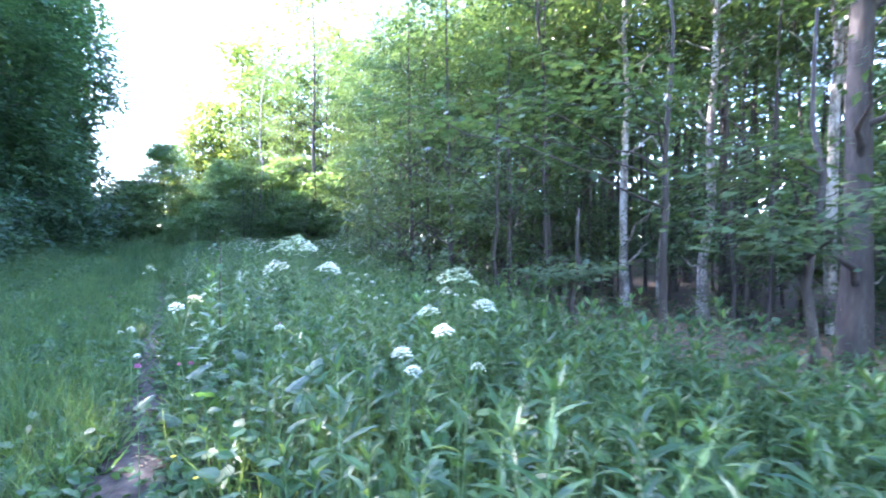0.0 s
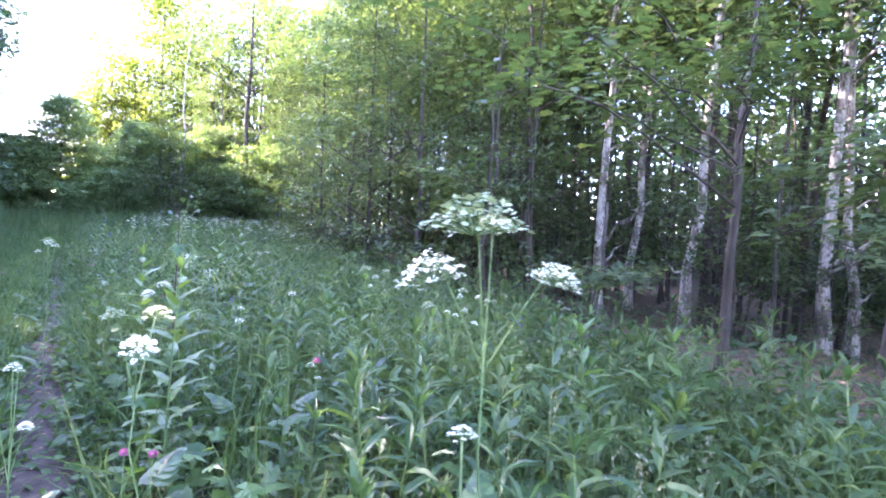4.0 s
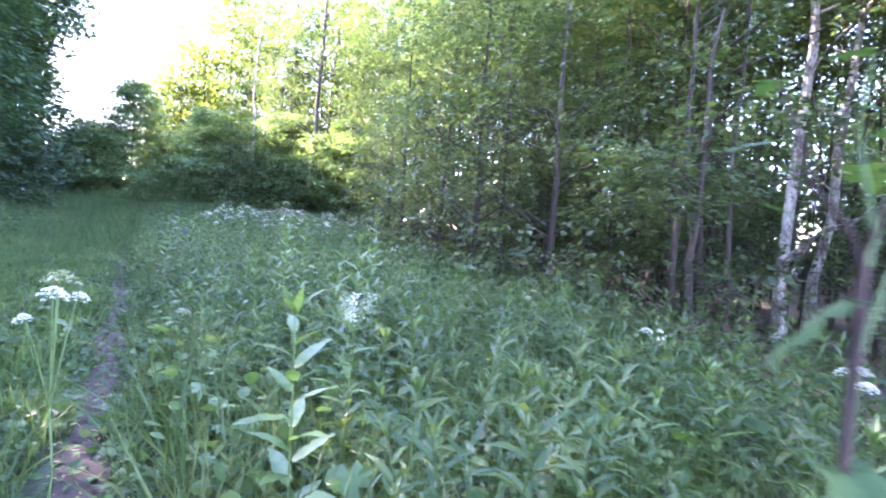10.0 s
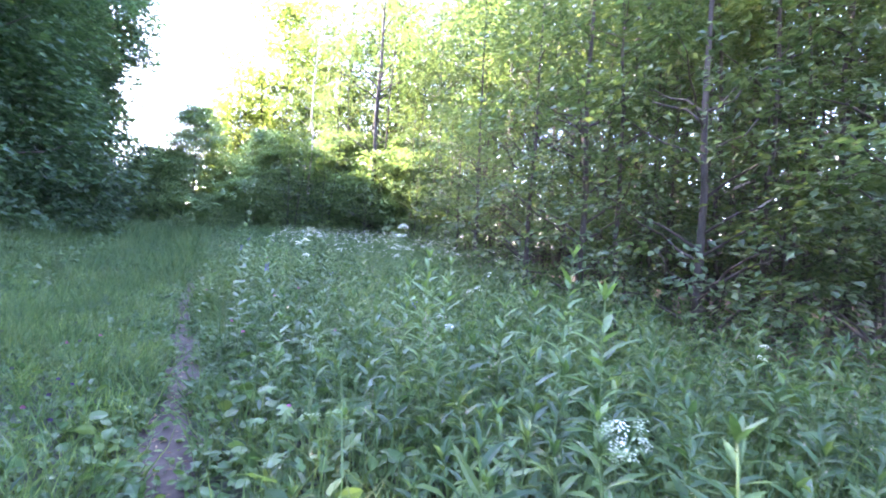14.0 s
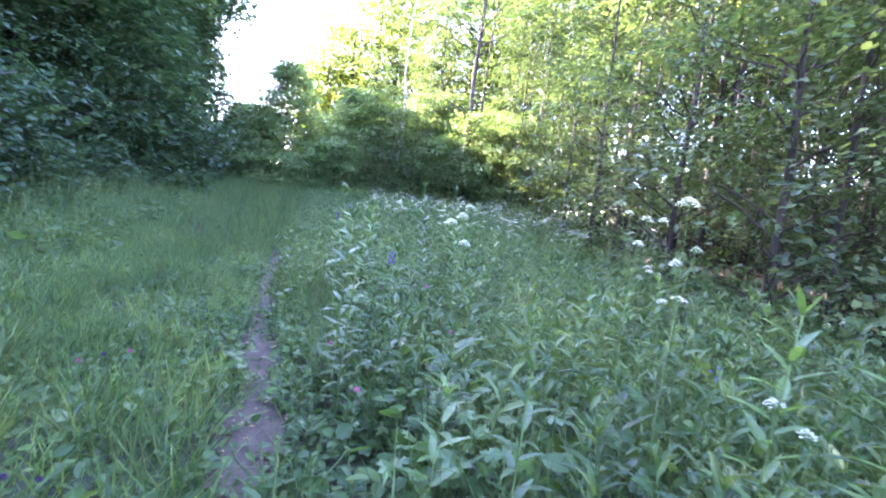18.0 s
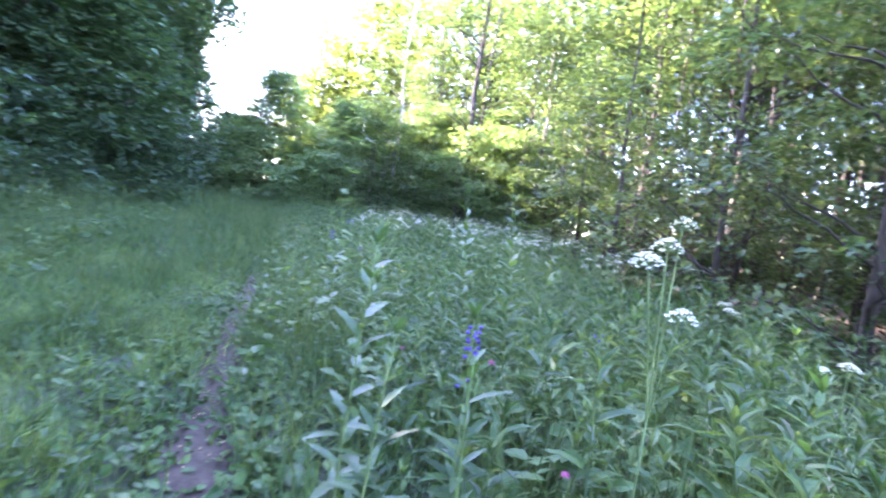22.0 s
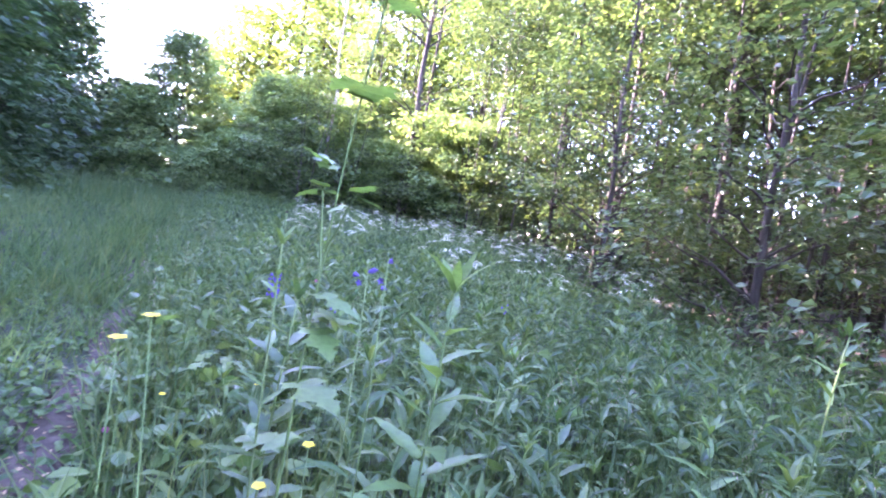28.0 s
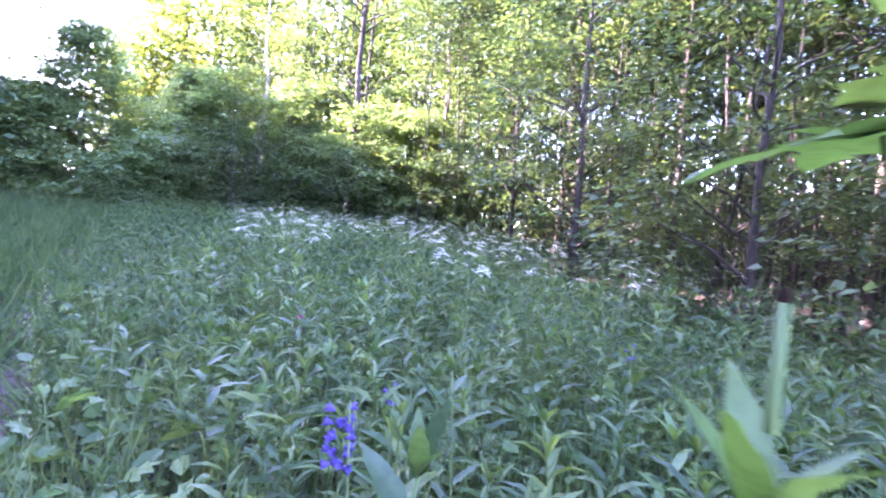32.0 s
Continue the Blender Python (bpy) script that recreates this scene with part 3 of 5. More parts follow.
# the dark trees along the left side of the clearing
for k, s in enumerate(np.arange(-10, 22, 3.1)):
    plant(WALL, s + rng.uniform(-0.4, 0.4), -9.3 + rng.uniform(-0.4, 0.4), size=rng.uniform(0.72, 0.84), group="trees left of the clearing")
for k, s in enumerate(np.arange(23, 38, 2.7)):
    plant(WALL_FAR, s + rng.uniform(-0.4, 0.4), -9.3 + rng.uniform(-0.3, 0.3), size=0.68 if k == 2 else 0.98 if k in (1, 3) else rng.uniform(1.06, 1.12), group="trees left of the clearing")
# unseen trees added behind the row, only to keep sun off the far hedge
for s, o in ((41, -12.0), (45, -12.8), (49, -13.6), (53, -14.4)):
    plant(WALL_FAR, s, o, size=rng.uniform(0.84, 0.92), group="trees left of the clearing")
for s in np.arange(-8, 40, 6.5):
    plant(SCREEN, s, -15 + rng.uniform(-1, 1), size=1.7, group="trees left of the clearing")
# undergrowth under the left trees and inside the wood
for s in np.arange(-8, 37, 2.3):
    plant(THICKET, s, -6.9 + rng.uniform(-0.4, 0.5), size=rng.uniform(0.6, 0.95), group="bushes under the left trees")
for k in range(14):
    s = rng.uniform(-8, 34)
    plant(THICKET, s, wood_edge(s) + rng.uniform(9, 20), size=rng.uniform(0.7, 1.2), group="bushes inside the wood")
for s in np.arange(-12, 44, 8.0):
    plant(SCREEN, s + rng.uniform(-1, 1), max(float(wood_edge(s)), 4) + 27 + rng.uniform(-2, 2), size=rng.uniform(1.2, 1.7), group="trees of the wood")
for s in np.arange(-12, 44, 3.8):
    plant(SCREEN, s + rng.uniform(-1, 1), max(float(wood_edge(s)), 4) + 23 + rng.uniform(-2, 2), size=rng.uniform(0.6, 0.95), group="trees of the wood")
# the far end
for s, o in ((34.2, -5.4), (36.2, -6.2), (33.4, -4.2), (35.2, -3.2), (32.2, 0.6), (32.8, 2.4), (31.6, 4.2), (31.0, 6.2), (30.0, 8.0), (33.5, 5.4), (34.5, 1.4), (34.0, 3.6), (33.0, 7.4), (28.5, 9.2), (35.5, -0.8), (35.0, -4.6), (32.0, -0.9), (32.6, 3.4), (32.0, 5.4), (31.6, 7.2), (29.5, 9.6), (33.6, -1.6), (27, 10.4)):
    plant(BUSH, s, o, size=rng.uniform(0.85, 1.2) * (0.70 if o < 3 else 0.9), group="bushes at the far end")
for s, o in ((36.2, 1.6), (37.0, -1.4), (37.8, -4.2), (35.8, 4.6), (34.8, 7.0), (33.2, 9.6), (31.5, 11.0), (37.5, 5.8), (29.6, 12)):
    plant(BIGBUSH, s, o, size=rng.uniform(0.85, 1.15) * (0.62 if o < 3 else 0.95), group="small trees at the far end")
for s, o, k in ((34.6, -2.5, 0.78), (34.6, 1.2, 0.68), (34.8, 5.4, 0.72), (35.6, -5.0, 0.50)):
    plant(CONE, s, o, size=k)
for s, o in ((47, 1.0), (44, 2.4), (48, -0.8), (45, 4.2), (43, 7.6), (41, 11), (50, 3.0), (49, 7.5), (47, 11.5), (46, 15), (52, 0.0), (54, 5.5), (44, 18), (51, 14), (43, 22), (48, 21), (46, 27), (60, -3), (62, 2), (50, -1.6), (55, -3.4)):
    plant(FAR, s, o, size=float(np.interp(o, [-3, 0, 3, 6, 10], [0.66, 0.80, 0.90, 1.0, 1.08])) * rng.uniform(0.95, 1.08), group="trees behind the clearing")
# the wood closes behind the walker
for s, o in ((-13, -4), (-14, 0), (-13, 4), (-15, 8), (-18, -2), (-18, 3)):
    plant(WOOD, s, o, group="trees of the wood")

# ---------------------------------------------------------------- meadow


def drift(s):
    """How far the trail runs from its mean line."""
    return trail_offset(s) - 0.15


def scatter(n, s0, s1, o0, o1, keep=None):
    """Random places in a strip that follows the trail."""
    s, o = rng.uniform(s0, s1, n), rng.uniform(o0, o1, n)
    o = o + drift(s)
    if keep is not None:
        k = keep(s, o)
        s, o = s[k], o[k]
    return s, o


def off_trail(s, o, half=0.17):
    return np.abs(o - trail_offset(s)) > half + 0.05 * np.sin(s * 4.3)


WALKED = np.array([(np.interp(t, [p[0] for p in PATH], [p[1] for p in PATH]), np.interp(t, [p[0] for p in PATH], [p[2] for p in PATH])) for t in np.arange(0, 32.1, 0.5)])


def from_walk(s, o):
    """Distance of places from the line walked."""
    p = plan(s, o)
    return np.sqrt(((p[:, None] - WALKED[None]) ** 2).sum(-1).min(1))


def blades(s, o, low, high, width, lean=0.5, clumped=None):
    n = len(s)
    grow = 1.0 if clumped is None else 0.45 + 0.95 * patchy(s, o, clumped)
    base = on_ground(s, o) - np.array([[0, 0, 0.02]])
    way = unit(np.concatenate([rng.normal(0, lean, (n, 2)), np.ones((n, 1))], 1))
    up = unit(np.concatenate([rng.normal(0, 1, (n, 2)), np.full((n, 1), 0.2)], 1))
    return strew(BLADE, base, way, up, rng.uniform(low, high, n) * grow, rng.uniform(0.6, 1.3, n) * width)


def tufts(n, s0, s1, o0, o1, low=0.22, high=0.55, width=0.012):
    """Bunches of longer arching blades."""
    s, o = scatter(n, s0, s1, o0, o1)
    k = off_trail(s, o, 0.2)
    s, o = np.repeat(s[k], 26), np.repeat(o[k], 26)
    return blades(s + rng.normal(0, 0.07, len(s)), o + rng.normal(0, 0.07, len(s)), low, high, width, 0.5)


in_meadow = lambda s, o: off_trail(s, o) & (o < wood_edge(s) + np.where(s < 6, 0.1, 0.6) + 0.4 * np.sin(s * 2.3) + 0.3 * np.sin(s * 5.9))


def patchy(s, o, k):
    """Clumps and thin places of the sward, between 0 and 1."""
    return np.clip(0.5 + 0.34 * np.sin(s * 1.9 + 1.3 * np.sin(o * 2.3 + k) + k) + 0.3 * np.sin(o * 3.1 + 1.1 * np.sin(s * 2.7) + 2 * k) + 0.2 * np.sin(s * 6.1 + o * 4.7), 0, 1)


dense = lambda k, bare=0.12: (lambda s, o: off_trail(s, o, 0.13) & (rng.uniform(0, 1, len(s)) < bare + (1 - bare) * patchy(s, o, k)))
left_grass = merge([
    blades(*scatter(66000, -7.5, 16, -3.0, 0.6, lambda s, o: off_trail(s, o, 0.12) & (o < trail_offset(s) + 0.3) & dense(0, 0.35)(s, o)), 0.10, 0.33, 0.0095, 0.55, 0),
    blades(*scatter(14000, -7.5, 16, -5.0, -0.1, lambda s, o: patchy(s, o, 3) > 0.72), 0.25, 0.52, 0.009, 0.4),
    blades(*scatter(34000, -7.5, 26, -7.5, -3.0, dense(1)), 0.15, 0.50, 0.012, 0.6, 9),
    tufts(560, -7.5, 22, -7.0, -0.5, 0.2, 0.5, 0.010),
    blades(*scatter(26000, 15, 36, -7.0, 0.5), 0.15, 0.45, 0.02, 0.5, 9),
    blades(*scatter(9000, -7.5, 34, -7.6, -3.4), 0.45, 1.0, 0.012, 0.25, 6),
    blades(*scatter(6000, 25, 34, -6.0, 4.0), 0.5, 1.0, 0.02, 0.3)])
tagged(new("meadow_grass", mesh_of("meadow_grass", *left_grass, MAT_GRASS)), "soft green meadow grass beside the trodden path", "grass", kind="stuff")
tagged(new("broad_grass", mesh_of("broad_grass", *merge([tufts(620, -6, 14, -2.4, -0.05, 0.12, 0.32, 0.010), tufts(120, 4, 16, -5.0, -1.5, 0.2, 0.4)]), MAT_HERB_LIGHT)), "tufts of fresh yellow-green grass beside the path", "grass", kind="stuff")
right_grass = merge([
    blades(*scatter(30000, -7.5, 17, 0.0, 4.6, lambda s, o: in_meadow(s, o) & (from_walk(s, o) > 0.3)), 0.25, 0.70, 0.010, 0.35),
    blades(*scatter(9000, -7.5, 31, 2.5, 10, in_meadow), 0.3, 0.8, 0.014, 0.3),
    blades(*scatter(7000, 16, 33, -0.5, 5, in_meadow), 0.3, 0.7, 0.018, 0.3)])
right_grass = merge([right_grass, tufts(420, -6, 17, 0.45, 4.2, 0.30, 0.80, 0.009)])
tagged(new("tall_grass", mesh_of("tall_grass", *right_grass, MAT_GRASS)), "tall green grass growing among the meadow herbs", "grass", kind="stuff")


def low_leaves(s, o, low, high, size, shape=OVAL):
    n = len(s)
    base = on_ground(s, o)
    base[:, 2] += rng.uniform(low, high, n)
    way = around(n, -0.25, 0.6)
    up = unit(UP + rng.normal(0, 0.5, (n, 3)))
    L = size * rng.uniform(0.6, 1.35, n)
    return strew(shape, base, way, up, L, L * rng.uniform(0.45, 0.8, n))


weeds = merge([
    low_leaves(*scatter(26000, -7.5, 14, -2.6, 0.6, lambda s, o: off_trail(s, o, 0.10) & (patchy(s, o, 5) > 0.25 + 0.5 * np.clip((trail_offset(s) - o - 0.45) / 0.5, 0, 1))), 0.02, 0.13, 0.055),
    low_leaves(*scatter(3000, -7.5, 13, -2.6, 0.6, lambda s, o: off_trail(s, o, 0.10) & (patchy(s, o, 7) > 0.5)), 0.03, 0.17, 0.10),
    low_leaves(*scatter(6500, -7.5, 20, -7.5, -2.0, lambda s, o: patchy(s, o, 2) > 0.5), 0.10, 0.45, 0.13, LANCE),
    low_leaves(*scatter(2600, -7.5, 14, -1.6, 0.9, lambda s, o: np.abs(o - trail_offset(s)) < 0.35), 0.005, 0.06, 0.055),
    low_leaves(*scatter(9000, -7.5, 12, -0.2, 1.6, lambda s, o: off_trail(s, o, 0.13) & (from_walk(s, o) < 0.5)), 0.02, 0.16, 0.075, LANCE)])
tagged(new("broad_leaved_weeds", mesh_of("broad_leaved_weeds", *weeds, MAT_LOW)), "patches of green broad-leaved weeds in the grass", "weeds", kind="stuff")
s_, o_ = scatter(2600, -7.5, 16, 0.3, 5.5, lambda s, o: in_meadow(s, o) & (o > trail_offset(s) + 0.25) & (from_walk(s, o) > 0.45))
tagged(new("grass_stalks", mesh_of("grass_stalks", *blades(s_, o_, 0.65, 1.15, 0.0045, 0.13), MAT_STEM)), "thin pale upright grass stalks standing above the herbs", "grass", kind="stuff")
k_ = rng.choice(len(s_), 650, replace=False)
s_, o_ = np.repeat(s_[k_], 16) + rng.normal(0, 0.012, 10400), np.repeat(o_[k_], 16) + rng.normal(0, 0.012, 10400)
tops = on_ground(s_, o_)
tops[:, 2] += np.repeat(rng.uniform(0.72, 1.12, 650), 16) - np.tile(np.linspace(0, 0.13, 16), 650)
tagged(new("grass_seed_heads", mesh_of("grass_seed_heads", *strew(DIAMOND, tops, around(10400, 0.8, 2.5), around(10400), 0.014, 0.004), MAT_SEED)), "loose pale seed heads of tall meadow grass", "grass", kind="stuff")
ground_leaves = merge([
    low_leaves(*scatter(15000, -7.5, 16, -4.2, 0.6, lambda s, o: off_trail(s, o, 0.12)), 0.02, 0.12, 0.055),
    low_leaves(*scatter(17000, -7.5, 17, 0.1, 5.5, lambda s, o: in_meadow(s, o) & (o > trail_offset(s) + 0.06) & (from_walk(s, o) > 0.22)), 0.05, 0.42, 0.10),
    low_leaves(*scatter(9000, -7.5, 31, 3, 10, in_meadow), 0.1, 0.6, 0.14, DIAMOND)])
tagged(new("ground_cover", mesh_of("ground_cover", *ground_leaves, MAT_LOW)), "broad green leaves of low meadow plants", "ground cover", kind="stuff")


LOBES = ([(0, 0, 0), (0.10, 0.30, 0.03), (0.32, 0.50, -0.02), (0.36, 0.20, 0.02), (0.62, 0.42, -0.05), (0.64, 0.14, 0.0), (1.0, 0, -0.16), (0.64, -0.14, 0.0), (0.62, -0.42, -0.05), (0.36, -0.20, 0.02), (0.32, -0.50, -0.02), (0.10, -0.30, 0.03), (0.40, 0, 0.03)],
         [(12, i + 1, i) for i in range(11)] + [(12, 0, 11)])
lobed = low_leaves(*scatter(5200, -6, 17, 0.3, 3.6, lambda s, o: in_meadow(s, o) & (patchy(s, o, 8) > 0.45) & (from_walk(s, o) > 0.3)), 0.08, 0.48, 0.13, LOBES)
tagged(new("lobed_leaves", mesh_of("lobed_leaves", *lobed, MAT_HERB_LIGHT)), "lobed fresh green leaves among the meadow herbs", "ground cover", kind="stuff")


def herb_shape(h, pairs, leaf, bend=0.12):
    """Stem line and leaf bases, ways and lengths of one leafy herb at the origin."""
    n = 7
    t = np.linspace(0, 1, n)
    a = rng.uniform(0, 2 * np.pi)
    line = np.stack([np.cos(a) * bend * h * t ** 2, np.sin(a) * bend * h * t ** 2, h * t - 0.02], 1)
    z = np.concatenate([np.linspace(0.16, 0.93, pairs), np.full(5, 0.985)])
    b = np.stack([np.interp(z, t, line[:, i]) for i in range(3)], 1)
    ang = np.arange(len(z)) * 2.4 + rng.uniform(0, 6)
    rise = np.where(np.arange(len(z)) < pairs, np.interp(z, [0, 0.9], [0.05, 0.75]), 1.9) + rng.normal(0, 0.12, len(z))
    way = unit(np.stack([np.cos(ang), np.sin(ang), rise], 1))
    L = leaf * np.interp(z, [0.1, 0.4, 0.8, 1.0], [0.75, 1.1, 0.95, 0.6]) * rng.uniform(0.8, 1.2, len(z))
    return line, b, way, L


def herb_stuff(s, o, low, high, leaf, pairs, shape=LANCE):
    pieces, stems = [], []
    pos = on_ground(s, o)
    hs = rng.uniform(low, high, len(s)) * np.clip(0.42 + (o - trail_offset(s)) * 0.5, 0.4, 1) * (1 - 0.45 * np.clip((o - wood_edge(s) + 0.4) / 1.2, 0, 1)) * np.clip((from_walk(s, o) - 0.05) / 0.45, 0.3, 1) if o.mean() > 0 else rng.uniform(low, high, len(s)) * (np.clip((-o - 0.8) / 3.4, 0.4, 1.25) if high > 0.5 else 1)
    shapes = [herb_shape(1.0, pairs, leaf) for _ in range(12)]
    for p, h in zip(pos, hs):
        line, b, way, L = shapes[int(rng.integers(12))]
        a = rng.uniform(0, 2 * np.pi)
        R = np.array([[np.cos(a), -np.sin(a), 0], [np.sin(a), np.cos(a), 0], [0, 0, 1]])
        pieces.append((p + (b * h) @ R.T, way @ R.T, L * (0.6 + 0.4 * h)))
        stems.append(tube(p + (line[::2] * h) @ R.T, np.array([0.004, 0.0035, 0.003, 0.002]), 4))
    base, way, L = (np.concatenate(c) for c in zip(*pieces))
    up = unit(UP + rng.normal(0, 0.2, (len(base), 3)))
    return strew(shape, base, way, up, L, L * rng.uniform(0.17, 0.27, len(L))), merge(stems)


near_path = lambda s, o: in_meadow(s, o) & (o > trail_offset(s) + 0.16 + 0.14 * np.sin(s * 2.3) + 0.10 * np.sin(s * 7.1) + rng.normal(0, 0.12, len(s)))
for args in ((scatter(1500, -7.5, 24, -6.5, -0.3, lambda s, o: patchy(s, o, 4) > 0.45), 0.16, 0.34, 0.15, 7), (scatter(2300, -7.5, 22, -7.2, -2.0, lambda s, o: patchy(s, o, 6) > 0.3), 0.35, 0.75, 0.12, 10), (scatter(420, -7.5, 30, -7.6, -4.6), 0.6, 1.1, 0.17, 15), (scatter(1700, -7.5, 17, 0.3, 4.8, near_path), 0.40, 0.92, 0.18, 15), (scatter(2600, -7.5, 31, 3.4, 10, near_path), 0.5, 1.1, 0.18, 11), (scatter(1100, 16, 33, 0.2, 6, near_path), 0.5, 1.05, 0.19, 11)):
    lv, st = herb_stuff(*args[0], *args[1:])
    tagged(new("meadow_herbs", mesh_of("meadow_herbs", *lv, MAT_HERB)), "dense green meadow herbs with narrow pointed leaves", "herbs", kind="stuff")
    tagged(new("herb_stems", mesh_of("herb_stems", *st, MAT_STEM)), "thin green stems of the meadow herbs", "stems", kind="stuff")

LANCE_MESHES = {}


def lance_mesh(mat, k):
    """One serrated pointed leaf, midrib folded, tip arching down; along x, 1 long."""
    key = (mat.name, k)
    if key not in LANCE_MESHES:
        n = 9
        t = np.linspace(0, 1, n)
        w = 0.112 * np.sin(np.pi * np.clip(t, 0.0, 1) ** 0.75) ** 0.9 * (1 + 0.10 * (np.arange(n) % 2))
        sag = (-0.10, -0.22, -0.34)[k] * t ** 2 + 0.05 * t
        v, f = [], []
        for i in range(n):
            wave = 0.012 * math.sin(i * 2.3 + k)
            v += [(t[i], 0, sag[i]), (t[i], -w[i], sag[i] + 0.28 * w[i] + wave), (t[i], w[i], sag[i] + 0.28 * w[i] - wave)]
        for i in range(n - 1):
            a, b = 3 * i, 3 * i + 3
            f += [(a, b, b + 1), (a, b + 1, a + 1), (a, a + 2, b + 2), (a, b + 2, b)]
        LANCE_MESHES[key] = mesh_of("leaf", v, f, mat, True)
    return LANCE_MESHES[key]


def leaf_pose(base, way, size, width=1.0):
    x = Vector(way).normalized()
    y = Vector((0, 0, 1)).cross(x)
    y = y.normalized() if y.length > 1e-4 else Vector((0, 1, 0))
    z = x.cross(y)
    m = Matrix((x, y, z)).transposed().to_4x4()
    return Matrix.Translation(base) @ m @ Matrix.Diagonal((size, size * width, size, 1))


def make_herb(name, label, h, pairs, leaf, mat, mat_stem=None, bend=0.1, thick=0.0045, width=1.0):
    root = tagged(new(name), label, "plant", "tall leafy herbs")
    line, b, way, L = herb_shape(h, pairs, leaf, bend)
    part_mesh("stem", mesh_of("stem", *tube(line, np.linspace(thick, thick * 0.45, len(line)), 6), mat_stem or MAT_STEM, True), root)
    for i in range(len(b)):
        ob = part_mesh("leaf", lance_mesh(mat, int(rng.integers(3))), root)
        ob.matrix_basis = leaf_pose(b[i], way[i], float(L[i]), width)
    return root


HERBS = [make_herb("leafy_herb", "upright green meadow herb with narrow pointed leaves", h, n, leaf, m) for h, n, leaf, m in
         ((0.95, 18, 0.19, MAT_HERB), (0.80, 16, 0.17, MAT_HERB), (1.05, 19, 0.19, MAT_HERB_LIGHT), (0.70, 15, 0.16, MAT_HERB_LIGHT), (0.88, 17, 0.20, MAT_HERB))]


def path_distance(x, y):
    return min((x - p[1]) ** 2 + (y - p[2]) ** 2 for p in PATH) ** 0.5


herb_spots = []
for k in range(3000):
    s, o = rng.uniform(-4.2, 17), rng.uniform(0.35, 4.2)
    x, y = (float(c) for c in plan(s, o))
    d = path_distance(x, y)
    if o < trail_offset(s) + 0.35 or d < 0.42 or not clear_of(herb_spots, x, y, 0.42):
        continue
    herb_spots.append((x, y))
    plant_copy(fresh(HERBS), x, y, size=rng.uniform(0.7, 1.0) * (0.78 if d < 1.2 else 1.0), tilt=rng.normal(0, 5))
    if len(herb_spots) >= 116:
        break

# ---------------------------------------------------------------- umbel flowers


def umbel_mesh(r, rays, florets, mat=None, dome=0.35):
    """A flat-domed head of small white florets on fine rays; its stalk ends at the origin."""
    heads, spokes = [], []
    k = np.arange(rays)
    rad = r * np.sqrt((k + 0.4) / rays)
    ang = k * 2.39996
    tip = np.stack([np.cos(ang) * rad, np.sin(ang) * rad, r * 0.9 - dome * rad ** 2 / r + rng.normal(0, 0.05 * r, rays)], 1)
    per = florets
    rr = r * (0.205 if florets > 12 else 0.27) * np.sqrt(rng.uniform(0, 1, rays * per))
    aa = rng.uniform(0, 2 * np.pi, rays * per)
    c = np.repeat(tip, per, 0) + np.stack([np.cos(aa) * rr, np.sin(aa) * rr, -2.0 * rr ** 2 / r + rng.normal(0, 0.035 * r, len(rr))], 1)
    L = r * (0.105 if florets > 12 else 0.17)
    way = around(len(c), -0.2, 0.4)
    heads = strew(DIAMOND if florets < 6 or florets > 12 else OVAL, c - way * L * 0.5, way, unit(UP + rng.normal(0, 0.35, (len(c), 3))), L, L * 0.9)
    for p in tip:
        spokes.append(tube(np.stack([np.zeros(3), p * np.array([0.6, 0.6, 0.5]), p]), np.full(3, r * 0.012 + 0.0004), 3))
    return mesh_of("umbel", *heads, mat or MAT_WHITE), mesh_of("rays", *merge(spokes), MAT_STEM, True)


UMBELS = [umbel_mesh(0.050, 26, 24, dome=0.85), umbel_mesh(0.042, 21, 22, dome=0.72), umbel_mesh(0.058, 30, 26, dome=0.9)]
BUDS = [umbel_mesh(0.060, 20, 12, MAT_CREAM, 0.7)]
FAR_UMBELS = [umbel_mesh(0.06, 13, 4), umbel_mesh(0.05, 11, 4)]


def feather_leaf(size):
    """A divided, ferny leaf of paired toothed leaflets."""
    base, way, L = [], [], []
    for i in range(6):
        t = 0.35 + 0.65 * i / 5
        for sgn in (-1, 1):
            base.append((t * size, 0, 0.15 * size * math.sin(t * 2.6)))
            way.append((0.75, sgn * 0.8, -0.1))
            L.append(size * (0.42 - 0.27 * (t - 0.35) / 0.65))
    base.append((size, 0, 0.08 * size))
    way.append((1, 0, -0.3))
    L.append(size * 0.25)
    return strew(OVAL, base, way, UP.repeat(len(base), 0), np.array(L), np.array(L) * 0.85)


FEATHER = mesh_of("feather_leaf", *feather_leaf(0.15), MAT_HERB)


